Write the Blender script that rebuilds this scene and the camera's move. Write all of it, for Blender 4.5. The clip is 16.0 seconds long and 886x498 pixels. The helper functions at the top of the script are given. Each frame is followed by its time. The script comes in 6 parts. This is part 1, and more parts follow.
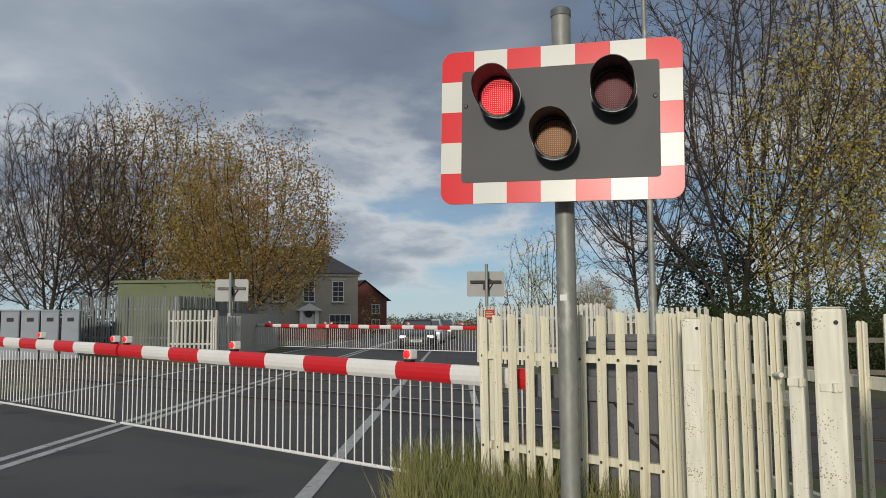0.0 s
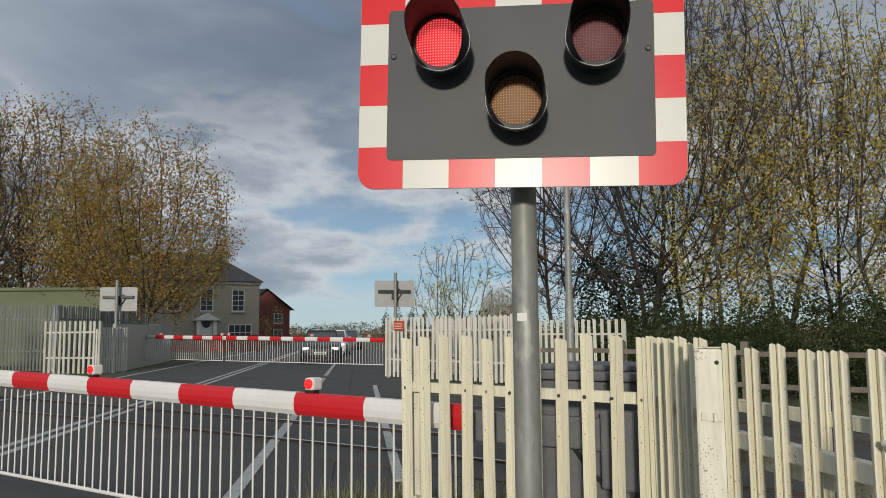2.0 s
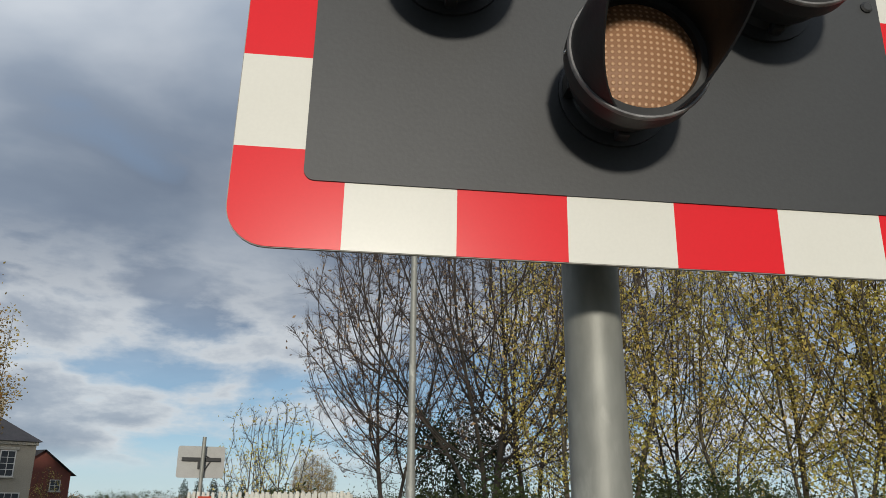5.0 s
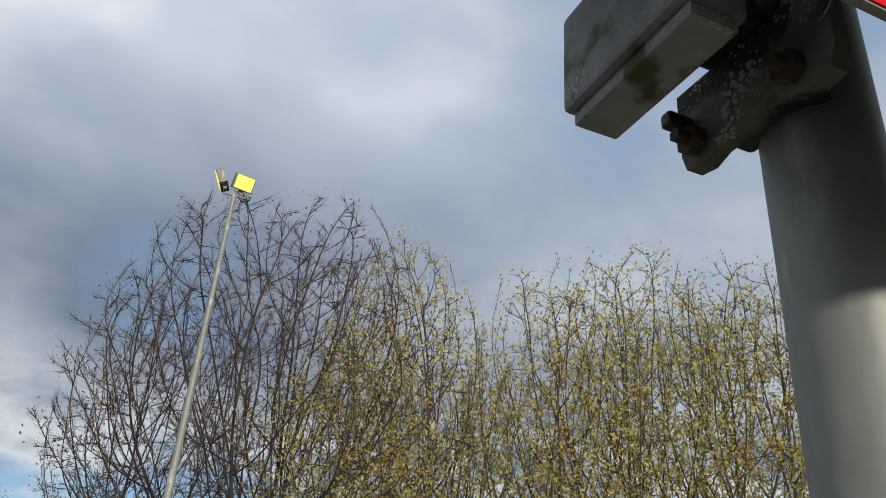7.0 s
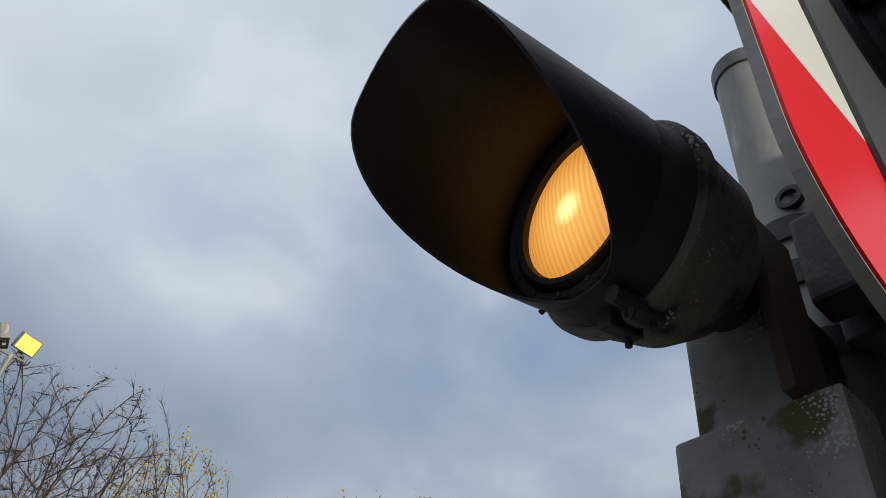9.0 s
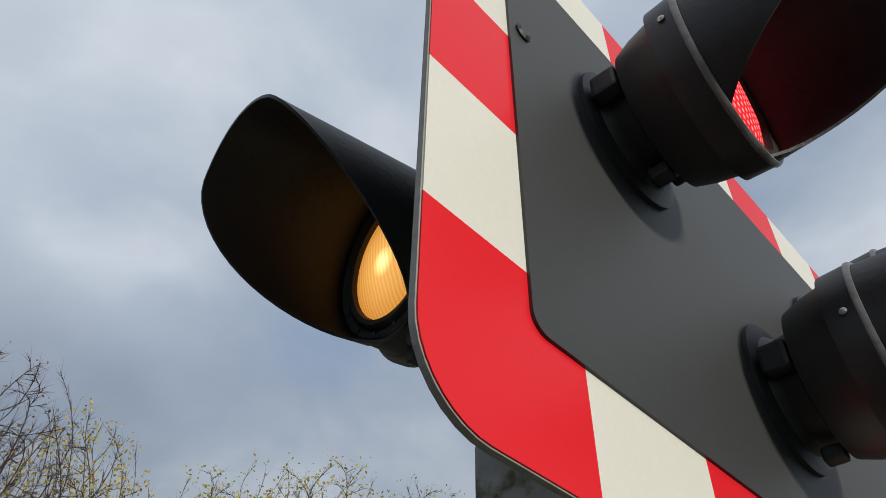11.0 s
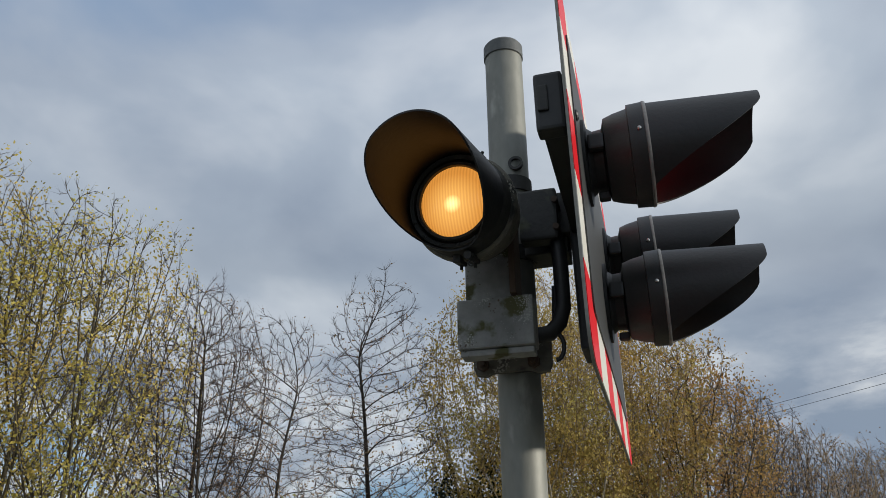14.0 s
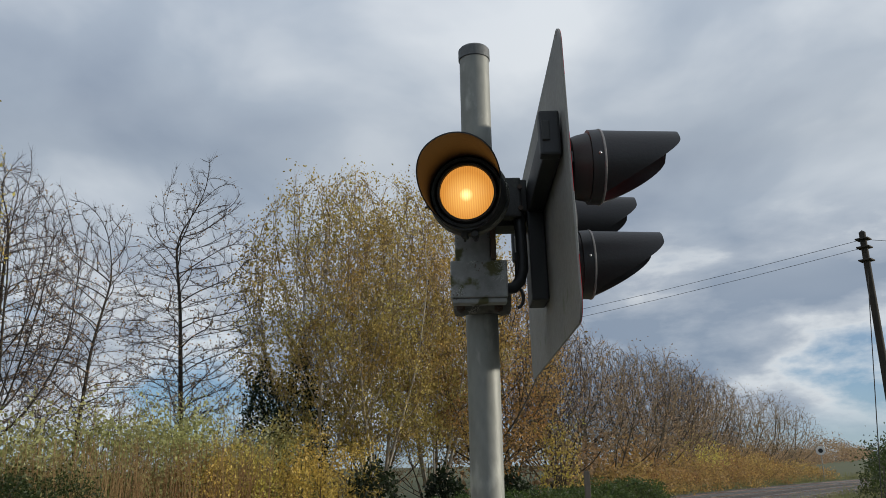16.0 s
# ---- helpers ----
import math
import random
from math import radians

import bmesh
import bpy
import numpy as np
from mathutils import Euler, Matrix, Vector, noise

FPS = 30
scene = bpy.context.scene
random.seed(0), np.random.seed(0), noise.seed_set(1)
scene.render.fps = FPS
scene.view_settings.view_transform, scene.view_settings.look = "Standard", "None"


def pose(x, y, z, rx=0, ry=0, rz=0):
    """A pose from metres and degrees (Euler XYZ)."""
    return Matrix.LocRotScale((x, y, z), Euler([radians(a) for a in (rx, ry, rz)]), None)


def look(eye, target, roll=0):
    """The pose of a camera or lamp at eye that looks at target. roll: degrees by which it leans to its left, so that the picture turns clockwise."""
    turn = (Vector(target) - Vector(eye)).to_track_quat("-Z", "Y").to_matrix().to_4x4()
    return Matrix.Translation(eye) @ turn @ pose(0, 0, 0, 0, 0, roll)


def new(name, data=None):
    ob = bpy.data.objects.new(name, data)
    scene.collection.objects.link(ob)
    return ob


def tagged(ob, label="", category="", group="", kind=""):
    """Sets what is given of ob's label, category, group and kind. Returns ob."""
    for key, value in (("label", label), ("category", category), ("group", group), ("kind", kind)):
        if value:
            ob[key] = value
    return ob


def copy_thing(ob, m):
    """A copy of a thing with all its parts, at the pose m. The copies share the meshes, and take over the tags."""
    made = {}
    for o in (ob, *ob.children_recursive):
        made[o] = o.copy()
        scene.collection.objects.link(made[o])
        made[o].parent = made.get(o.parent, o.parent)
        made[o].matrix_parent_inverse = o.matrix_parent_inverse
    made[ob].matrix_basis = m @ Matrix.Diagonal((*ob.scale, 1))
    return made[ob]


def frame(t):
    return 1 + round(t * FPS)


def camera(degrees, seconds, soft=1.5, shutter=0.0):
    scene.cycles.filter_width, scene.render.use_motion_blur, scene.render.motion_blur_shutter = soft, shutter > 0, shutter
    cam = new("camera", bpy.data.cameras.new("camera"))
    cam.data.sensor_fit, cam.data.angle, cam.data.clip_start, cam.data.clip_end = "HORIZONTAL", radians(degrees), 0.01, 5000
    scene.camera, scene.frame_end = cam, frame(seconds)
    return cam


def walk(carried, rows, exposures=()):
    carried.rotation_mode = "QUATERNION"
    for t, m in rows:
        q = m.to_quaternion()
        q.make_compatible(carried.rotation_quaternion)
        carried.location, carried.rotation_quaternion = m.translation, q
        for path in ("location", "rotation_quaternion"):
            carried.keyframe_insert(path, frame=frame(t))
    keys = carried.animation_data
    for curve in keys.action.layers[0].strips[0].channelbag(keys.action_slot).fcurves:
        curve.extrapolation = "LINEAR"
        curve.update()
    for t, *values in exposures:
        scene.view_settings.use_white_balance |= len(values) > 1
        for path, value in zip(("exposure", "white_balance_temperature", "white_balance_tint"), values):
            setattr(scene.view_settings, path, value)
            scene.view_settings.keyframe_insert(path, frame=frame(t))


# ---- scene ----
cam = camera(59.1, 16.0, soft=0.85)
PATH = [
    (0, 0.440, -4.485, 1.337, 95.32, 0.40, 14.24),
    (0.5, 0.394, -4.295, 1.365, 96.12, 0.44, 12.67),
    (1, 0.245, -4.053, 1.397, 96.49, 0.48, 10.99),
    (1.5, 0.147, -3.764, 1.416, 96.33, 0.53, 9.19),
    (2, 0.086, -3.295, 1.419, 95.94, 0.44, 7.31),
    (2.5, -0.029, -3.017, 1.438, 95.84, 0.12, 5.47),
    (3, -0.243, -2.659, 1.500, 96.53, -0.45, 3.39),
    (3.5, -0.332, -2.407, 1.557, 99.26, -0.02, 1.20),
    (4, -0.404, -2.036, 1.591, 102.58, 0.11, -1.41),
    (6.5, -0.528, -0.443, 1.654, 114.15, -2.38, -17.25),
    (7, -0.585, -0.214, 1.685, 117.50, -3.76, -23.94),
    (7.5, -0.613, 0.007, 1.750, 124.73, -6.22, -32.62),
    (8, -0.704, 0.040, 1.818, 131.14, -7.10, -38.85),
    (8.5, -0.858, 0.000, 1.836, 135.50, -6.35, -42.58),
    (11, -0.986, -0.294, 1.786, 132.60, -0.69, -47.21),
    (11.5, -1.188, -0.334, 1.771, 128.58, 0.69, -55.00),
    (12, -1.439, -0.364, 1.759, 125.15, 1.21, -62.21),
    (12.5, -1.544, -0.424, 1.735, 120.84, 1.67, -64.61),
    (13, -1.653, -0.492, 1.738, 118.16, 1.33, -66.57),
    (13.5, -1.918, -0.331, 1.671, 115.08, 1.12, -70.45),
    (14, -2.053, -0.099, 1.675, 112.97, 0.66, -74.72),
    (14.5, -2.131, 0.141, 1.690, 110.83, 0.23, -79.48),
    (15, -2.384, 0.334, 1.671, 108.61, 0.31, -83.69),
    (15.5, -2.609, 0.397, 1.668, 106.83, 0.47, -86.97),
    (16, -2.810, 0.353, 1.661, 105.37, 1.01, -89.13),
]
walk(cam, [(t, pose(*p)) for t, *p in PATH], exposures=((0, -0.25), (4, -0.20), (6.5, 0.08), (8.5, 0.05), (11, -0.06), (16, 0.03)))

# ---- world and sun ----
SUN_ELEVATION = radians(12)
SUN_AZIMUTH = radians(0)  # swing of the sun from -y towards +x
world = bpy.data.worlds.new("sky")
scene.world = world
world.use_nodes = True
wt = world.node_tree
wt.nodes.clear()


def wn(kind, **values):
    node = wt.nodes.new(kind)
    for key, value in values.items():
        node.inputs[key].default_value = value
    return node


def wmath(op, a, b=0.0):
    node = wt.nodes.new("ShaderNodeMath")
    node.operation = op
    for socket, value in zip(node.inputs, (a, b)):
        if isinstance(value, (int, float)):
            socket.default_value = value
        else:
            wt.links.new(value, socket)
    return node.outputs[0]


def wramp(fac, stops):
    node = wt.nodes.new("ShaderNodeValToRGB")
    wt.links.new(fac, node.inputs[0])
    el = node.color_ramp.elements
    while len(el) < len(stops):
        el.new(0.5)
    for e, (p, c) in zip(el, stops):
        e.position, e.color = p, (*c, 1)
    return node.outputs[0]


def wmix(fac, a, b):
    node = wt.nodes.new("ShaderNodeMixRGB")
    if isinstance(fac, float):
        node.inputs[0].default_value = fac
    else:
        wt.links.new(fac, node.inputs[0])
    wt.links.new(a, node.inputs[1])
    wt.links.new(b, node.inputs[2])
    return node.outputs[0]


coord = wt.nodes.new("ShaderNodeTexCoord")
split = wt.nodes.new("ShaderNodeSeparateXYZ")
wt.links.new(coord.outputs["Generated"], split.inputs[0])
up = wmath("MAXIMUM", split.outputs[2], 0.0)
deep = wmath("ADD", up, 0.22)
flat = wt.nodes.new("ShaderNodeCombineXYZ")
wt.links.new(wmath("DIVIDE", split.outputs[0], deep), flat.inputs[0])
wt.links.new(wmath("DIVIDE", split.outputs[1], deep), flat.inputs[1])
broad = wn("ShaderNodeTexNoise", Scale=0.75, Detail=4.0, Roughness=0.48, Distortion=0.2)
fine = wn("ShaderNodeTexNoise", Scale=2.0, Detail=5.0, Roughness=0.48, Distortion=0.25)
drift = wt.nodes.new("ShaderNodeMapping")
drift.inputs["Location"].default_value = (3.1, 1.7, 0.0)
wt.links.new(flat.outputs[0], drift.inputs[0])
wt.links.new(drift.outputs[0], broad.inputs["Vector"])
wt.links.new(drift.outputs[0], fine.inputs["Vector"])
clear = wt.nodes.new("ShaderNodeTexSky")
clear.sky_type = "NISHITA"
clear.sun_disc = False
clear.sun_elevation = SUN_ELEVATION
clear.sun_rotation = radians(180)
clear.dust_density, clear.ozone_density, clear.air_density = 0.2, 4.0, 1.0
clear_air = wt.nodes.new("ShaderNodeMixRGB")
clear_air.blend_type = "MULTIPLY"
clear_air.inputs[0].default_value = 1.0
clear_air.inputs[2].default_value = (0.200, 0.190, 0.180, 1)
wt.links.new(clear.outputs[0], clear_air.inputs[1])
shade = wramp(fine.outputs["Fac"], ((0.30, (0.20, 0.25, 0.34)), (0.50, (0.37, 0.43, 0.51)), (0.68, (0.76, 0.79, 0.82))))
heavy = wramp(broad.outputs["Fac"], ((0.34, (0.19, 0.24, 0.34)), (0.50, (0.37, 0.43, 0.52)), (0.66, (0.68, 0.72, 0.77))))
cloud_flat = wmix(0.5, shade, heavy)
lift = wramp(up, ((0.12, (1.02, 1.04, 1.06)), (0.36, (0.85, 0.86, 0.87)), (0.62, (1.28, 1.25, 1.22))))
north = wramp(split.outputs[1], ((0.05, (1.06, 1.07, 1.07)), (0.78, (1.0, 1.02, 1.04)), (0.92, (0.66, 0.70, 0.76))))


def wtimes(a, b):
    node = wt.nodes.new("ShaderNodeMixRGB")
    node.blend_type = "MULTIPLY"
    node.inputs[0].default_value = 1.0
    wt.links.new(a, node.inputs[1])
    wt.links.new(b, node.inputs[2])
    return node.outputs[0]


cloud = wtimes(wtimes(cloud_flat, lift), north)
cover = wramp(wmath("ADD", wmath("MULTIPLY", broad.outputs["Fac"], 0.65), wmath("MULTIPLY", fine.outputs["Fac"], 0.35)), ((0.30, (0, 0, 0)), (0.44, (1, 1, 1))))
low_clear = wramp(up, ((0.0, (0.40, 0.40, 0.40)), (0.10, (0.62, 0.62, 0.62)), (0.20, (1, 1, 1))))
amount = wt.nodes.new("ShaderNodeMixRGB")
amount.blend_type = "MULTIPLY"
amount.inputs[0].default_value = 1.0
wt.links.new(cover, amount.inputs[1])
wt.links.new(low_clear, amount.inputs[2])
# a lower storey of small broken clouds with bright tops and grey bases
squash = wt.nodes.new("ShaderNodeMapping")
squash.inputs["Scale"].default_value = (1.0, 1.0, 2.6)
squash.inputs["Location"].default_value = (0.4, 2.3, 0.0)
wt.links.new(coord.outputs["Generated"], squash.inputs[0])
heap = wn("ShaderNodeTexNoise", Scale=3.6, Detail=8.0, Roughness=0.56, Distortion=0.1)
wt.links.new(squash.outputs[0], heap.inputs["Vector"])
heap_east = wmath("ADD", heap.outputs["Fac"], wmath("MULTIPLY", wmath("SUBTRACT", 0.75, split.outputs[1]), 0.085))
heap_cover = wramp(heap_east, ((0.41, (0, 0, 0)), (0.50, (1, 1, 1))))
heap_tone = wramp(heap_east, ((0.40, (0.62, 0.67, 0.72)), (0.485, (0.74, 0.77, 0.79)), (0.56, (0.42, 0.47, 0.54)), (0.66, (0.25, 0.31, 0.40))))
storey = wramp(up, ((0.02, (0, 0, 0)), (0.06, (0.9, 0.9, 0.9)), (0.20, (0.85, 0.85, 0.85)), (0.32, (0, 0, 0))))
low_air = wtimes(wramp(up, ((0.0, (0.56, 0.73, 0.80)), (0.09, (0.34, 0.57, 0.78)), (0.25, (0.30, 0.45, 0.66)))), wramp(split.outputs[1], ((0.1, (0.55, 0.58, 0.64)), (0.8, (1, 1, 1)))))
thin = wramp(up, ((0.03, (0.15, 0.15, 0.15)), (0.10, (0.35, 0.35, 0.35)), (0.24, (1, 1, 1))))
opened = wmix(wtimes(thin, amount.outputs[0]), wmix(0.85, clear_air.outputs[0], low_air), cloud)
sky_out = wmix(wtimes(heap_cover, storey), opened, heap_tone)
background = wt.nodes.new("ShaderNodeBackground")
background.inputs["Strength"].default_value = 0.97
wt.links.new(sky_out, background.inputs["Color"])
world_output = wt.nodes.new("ShaderNodeOutputWorld")
wt.links.new(background.outputs[0], world_output.inputs[0])

sun = new("sun", bpy.data.lights.new("sun", "SUN"))
sun.data.energy, sun.data.angle, sun.data.color = 3.25, radians(4.5), (1.0, 0.93, 0.82)
sun_from = Vector((math.sin(SUN_AZIMUTH) * math.cos(SUN_ELEVATION), -math.cos(SUN_AZIMUTH) * math.cos(SUN_ELEVATION), math.sin(SUN_ELEVATION)))
sun.matrix_basis = look(sun_from * 80, (0, 0, 0))


# ---- materials ----
def mat(name, base, second=None, rough=0.6, metal=0.0, scale=6.0, fine_scale=60.0, bump=0.15, bump_scale=None, spread=0.5, stain=None, stain_scale=3.0, stain_at=0.6,
        stain_soft=0.12, stretch=(1, 1, 1), random_tint=0.0, emit=None, strength=0.0, coat=0.0, rough_second=None, grain_dark=0.82):
    m = bpy.data.materials.new(name)
    m.use_nodes = True
    nt = m.node_tree
    p = nt.nodes["Principled BSDF"]
    tc = nt.nodes.new("ShaderNodeTexCoord")
    mp = nt.nodes.new("ShaderNodeMapping")
    mp.inputs["Scale"].default_value = stretch
    nt.links.new(tc.outputs["Object"], mp.inputs[0])

    def noise_node(s, detail=4.0):
        n = nt.nodes.new("ShaderNodeTexNoise")
        n.inputs["Scale"].default_value, n.inputs["Detail"].default_value = s, detail
        nt.links.new(mp.outputs[0], n.inputs["Vector"])
        return n.outputs["Fac"]

    def mix(fac, a, b, blend="MIX"):
        n = nt.nodes.new("ShaderNodeMixRGB")
        n.blend_type = blend
        for s, v in zip(n.inputs, (fac, a, b)):
            if hasattr(v, "is_output"):
                nt.links.new(v, s)
            elif isinstance(v, (int, float)):
                s.default_value = v
            else:
                s.default_value = (*v, 1)
        return n.outputs[0]

    def ramp(fac, a, b):
        n = nt.nodes.new("ShaderNodeMapRange")
        n.inputs[1].default_value, n.inputs[2].default_value = a, b
        nt.links.new(fac, n.inputs[0])
        return n.outputs[0]

    second = second or tuple(c * 0.8 for c in base)
    large = ramp(noise_node(scale), 0.5 - spread / 2, 0.5 + spread / 2)
    colour = mix(large, base, second)
    grain = noise_node(fine_scale, 3.0)
    colour = mix(ramp(grain, 0.3, 0.7), colour, mix(1.0, colour, (grain_dark, grain_dark, grain_dark), "MULTIPLY"))
    if stain:
        spot = ramp(noise_node(stain_scale, 6.0), stain_at, stain_at + stain_soft)
        colour = mix(spot, colour, stain)
    if random_tint:
        info = nt.nodes.new("ShaderNodeObjectInfo")
        colour = mix(ramp(info.outputs["Random"], 0.0, 1.0 / random_tint), colour, mix(1.0, colour, (0.62, 0.58, 0.52), "MULTIPLY"))
    nt.links.new(colour, p.inputs["Base Color"])
    p.inputs["Metallic"].default_value = metal
    if rough_second is None:
        p.inputs["Roughness"].default_value = rough
    else:
        rr = nt.nodes.new("ShaderNodeMapRange")
        rr.inputs[3].default_value, rr.inputs[4].default_value = rough, rough_second
        nt.links.new(large, rr.inputs[0])
        nt.links.new(rr.outputs[0], p.inputs["Roughness"])
    p.inputs["Coat Weight"].default_value = coat
    p.inputs["Coat Roughness"].default_value = 0.27
    if bump:
        b = nt.nodes.new("ShaderNodeBump")
        b.inputs["Strength"].default_value, b.inputs["Distance"].default_value = bump, 0.01
        nt.links.new(noise_node(bump_scale or fine_scale, 5.0), b.inputs["Height"])
        nt.links.new(b.outputs[0], p.inputs["Normal"])
    if emit:
        p.inputs["Emission Color"].default_value = (*emit, 1)
        p.inputs["Emission Strength"].default_value = strength
    return m


ASPHALT = mat("asphalt", (0.052, 0.050, 0.047), (0.074, 0.071, 0.066), rough=0.85, scale=0.6, fine_scale=90, bump=0.4, stain=(0.03, 0.03, 0.032), stain_scale=0.9, stain_at=0.58)
DECK = mat("crossing_deck", (0.070, 0.062, 0.055), (0.046, 0.042, 0.038), rough=0.8, scale=1.5, fine_scale=50, bump=0.3, stain=(0.09, 0.07, 0.055), stain_scale=1.1, stain_at=0.6)
ROADPAINT = mat("worn_road_paint", (0.50, 0.50, 0.47), (0.36, 0.36, 0.34), rough=0.7, scale=4, fine_scale=50, stain=(0.09, 0.09, 0.09), stain_scale=14, stain_at=0.60)
GRASS = mat("grass_ground", (0.060, 0.085, 0.022), (0.110, 0.100, 0.040), rough=0.95, scale=0.5, fine_scale=20, bump=0.6, stain=(0.07, 0.055, 0.03), stain_scale=1.2)
BLADE = mat("grass_blade", (0.15, 0.20, 0.045), (0.32, 0.27, 0.11), rough=0.7, scale=3, fine_scale=30, bump=0)
BALLAST = mat("ballast", (0.115, 0.088, 0.066), (0.055, 0.044, 0.035), rough=0.95, scale=9, fine_scale=26, bump=1.0, spread=0.25)
RAIL = mat("rail_steel", (0.16, 0.09, 0.06), (0.10, 0.06, 0.045), rough=0.6, metal=0.5, scale=5)
RAILTOP = mat("polished_rail_head", (0.45, 0.44, 0.43), rough=0.25, metal=1.0, scale=5, bump=0)
SLEEPER = mat("concrete_sleeper", (0.27, 0.25, 0.23), (0.18, 0.16, 0.14), rough=0.9, scale=6)
WHITE = mat("white_paint", (0.74, 0.73, 0.70), (0.66, 0.64, 0.59), rough=0.45, grain_dark=0.94, scale=2, fine_scale=30, bump=0.05)
RED = mat("red_paint", (0.60, 0.012, 0.018), (0.52, 0.014, 0.018), rough=0.45, grain_dark=0.94, scale=2, fine_scale=30, bump=0.05)
BOARDWHITE = mat("cream_reflective_film", (0.64, 0.635, 0.575), (0.60, 0.595, 0.535), rough=0.6, grain_dark=0.97, scale=3, fine_scale=160, bump=0.02, coat=0.35)
BOARDRED = mat("red_reflective_film", (0.66, 0.006, 0.014), (0.61, 0.008, 0.014), rough=0.6, grain_dark=0.97, scale=3, fine_scale=160, bump=0.02, coat=0.35)
for film in (BOARDRED, BOARDWHITE):
    film.node_tree.nodes["Principled BSDF"].inputs["Specular IOR Level"].default_value = 0.12
BOARDGREY = mat("dark_grey_board_paint", (0.030, 0.033, 0.034), (0.025, 0.027, 0.028), rough=0.52, scale=2.5, fine_scale=140, bump=0.03, rough_second=0.55)
BOARDBACK = mat("weathered_board_back", (0.30, 0.29, 0.26), (0.22, 0.22, 0.20), rough=0.6, scale=4, fine_scale=60, stain=(0.12, 0.14, 0.07), stain_scale=7, stain_at=0.62)
BACKGREY = mat("weathered_grey_back", (0.40, 0.40, 0.385), (0.34, 0.34, 0.32), rough=0.6, scale=3, bump=0)
BOARDEDGE = mat("board_edge", (0.20, 0.20, 0.19), rough=0.5)
BLACK = mat("black_plastic", (0.016, 0.017, 0.018), (0.024, 0.025, 0.025), rough=0.42, scale=5, fine_scale=120, bump=0.05, rough_second=0.56)
HOOD = mat("black_visor_paint", (0.010, 0.011, 0.013), (0.015, 0.016, 0.018), rough=0.50, scale=4, fine_scale=90, bump=0.08, stain=(0.035, 0.035, 0.03), stain_scale=8, stain_at=0.66)
GALV = mat("galvanised_post", (0.29, 0.295, 0.262), (0.215, 0.222, 0.20), rough=0.55, metal=0.25, scale=4, fine_scale=40, bump=0.08, stretch=(1, 1, 0.4), stain=(0.37, 0.375, 0.335), stain_scale=9, stain_at=0.58, stain_soft=0.08)
CAPGREY = mat("dark_post_cap", (0.12, 0.13, 0.13), rough=0.55)
LICHEN = mat("lichened_grey_metal", (0.36, 0.37, 0.355), (0.22, 0.225, 0.215), rough=0.75, scale=7, fine_scale=50, bump=0.3, stain=(0.085, 0.085, 0.032), stain_scale=9, stain_at=0.53, stain_soft=0.05, spread=0.25)


def speckle(m, colour, scale, size, uneven=5.0):
    """Scatter small blotches of another colour, thicker in some places than others."""
    nt = m.node_tree
    p = nt.nodes["Principled BSDF"]
    src = p.inputs["Base Color"].links[0].from_socket
    tc = nt.nodes.new("ShaderNodeTexCoord")
    warp = nt.nodes.new("ShaderNodeTexNoise")
    warp.inputs["Scale"].default_value = scale * 1.4
    push = nt.nodes.new("ShaderNodeMixRGB")
    push.blend_type = "ADD"
    push.inputs[0].default_value = 0.6 / scale
    nt.links.new(tc.outputs["Object"], warp.inputs["Vector"])
    nt.links.new(tc.outputs["Object"], push.inputs[1])
    nt.links.new(warp.outputs["Color"], push.inputs[2])
    vor = nt.nodes.new("ShaderNodeTexVoronoi")
    vor.inputs["Scale"].default_value = scale
    nt.links.new(push.outputs[0], vor.inputs["Vector"])
    where = nt.nodes.new("ShaderNodeTexNoise")
    where.inputs["Scale"].default_value = uneven
    nt.links.new(tc.outputs["Object"], where.inputs["Vector"])
    grow_by = nt.nodes.new("ShaderNodeMapRange")
    grow_by.inputs[1].default_value, grow_by.inputs[2].default_value = 0.42, 0.66
    grow_by.inputs[3].default_value, grow_by.inputs[4].default_value = -0.08, size
    nt.links.new(where.outputs["Fac"], grow_by.inputs[0])
    less = nt.nodes.new("ShaderNodeMath")
    less.operation = "SUBTRACT"
    nt.links.new(grow_by.outputs[0], less.inputs[0])
    nt.links.new(vor.outputs["Distance"], less.inputs[1])
    edge = nt.nodes.new("ShaderNodeMapRange")
    edge.inputs[1].default_value, edge.inputs[2].default_value = -0.05, 0.05
    nt.links.new(less.outputs[0], edge.inputs[0])
    mx = nt.nodes.new("ShaderNodeMixRGB")
    mx.inputs[2].default_value = (*colour, 1)
    nt.links.new(edge.outputs[0], mx.inputs[0])
    nt.links.new(src, mx.inputs[1])
    nt.links.new(mx.outputs[0], p.inputs["Base Color"])


speckle(LICHEN, (0.11, 0.085, 0.065), 110, 0.30, 17)
speckle(LICHEN, (0.42, 0.43, 0.40), 190, 0.42, 13)
DARKMETAL = mat("dirty_black_metal", (0.022, 0.023, 0.022), (0.04, 0.04, 0.035), rough=0.6, scale=9, fine_scale=60, bump=0.25, stain=(0.10, 0.11, 0.07), stain_scale=14, stain_at=0.62)
BOWL = mat("weathered_lamp_bowl", (0.20, 0.19, 0.155), (0.11, 0.105, 0.085), rough=0.85, scale=11, fine_scale=60, bump=0.4, stain=(0.022, 0.024, 0.022), stain_scale=9, stain_at=0.50, stain_soft=0.07)
speckle(BOWL, (0.34, 0.33, 0.28), 150, 0.5, 16)
# lighter, uneven grey for the thin edge line of the black lamp rims
RIMGREY = mat("grey_rim_edge", (0.20, 0.20, 0.20), (0.10, 0.10, 0.10), rough=0.4, scale=30)
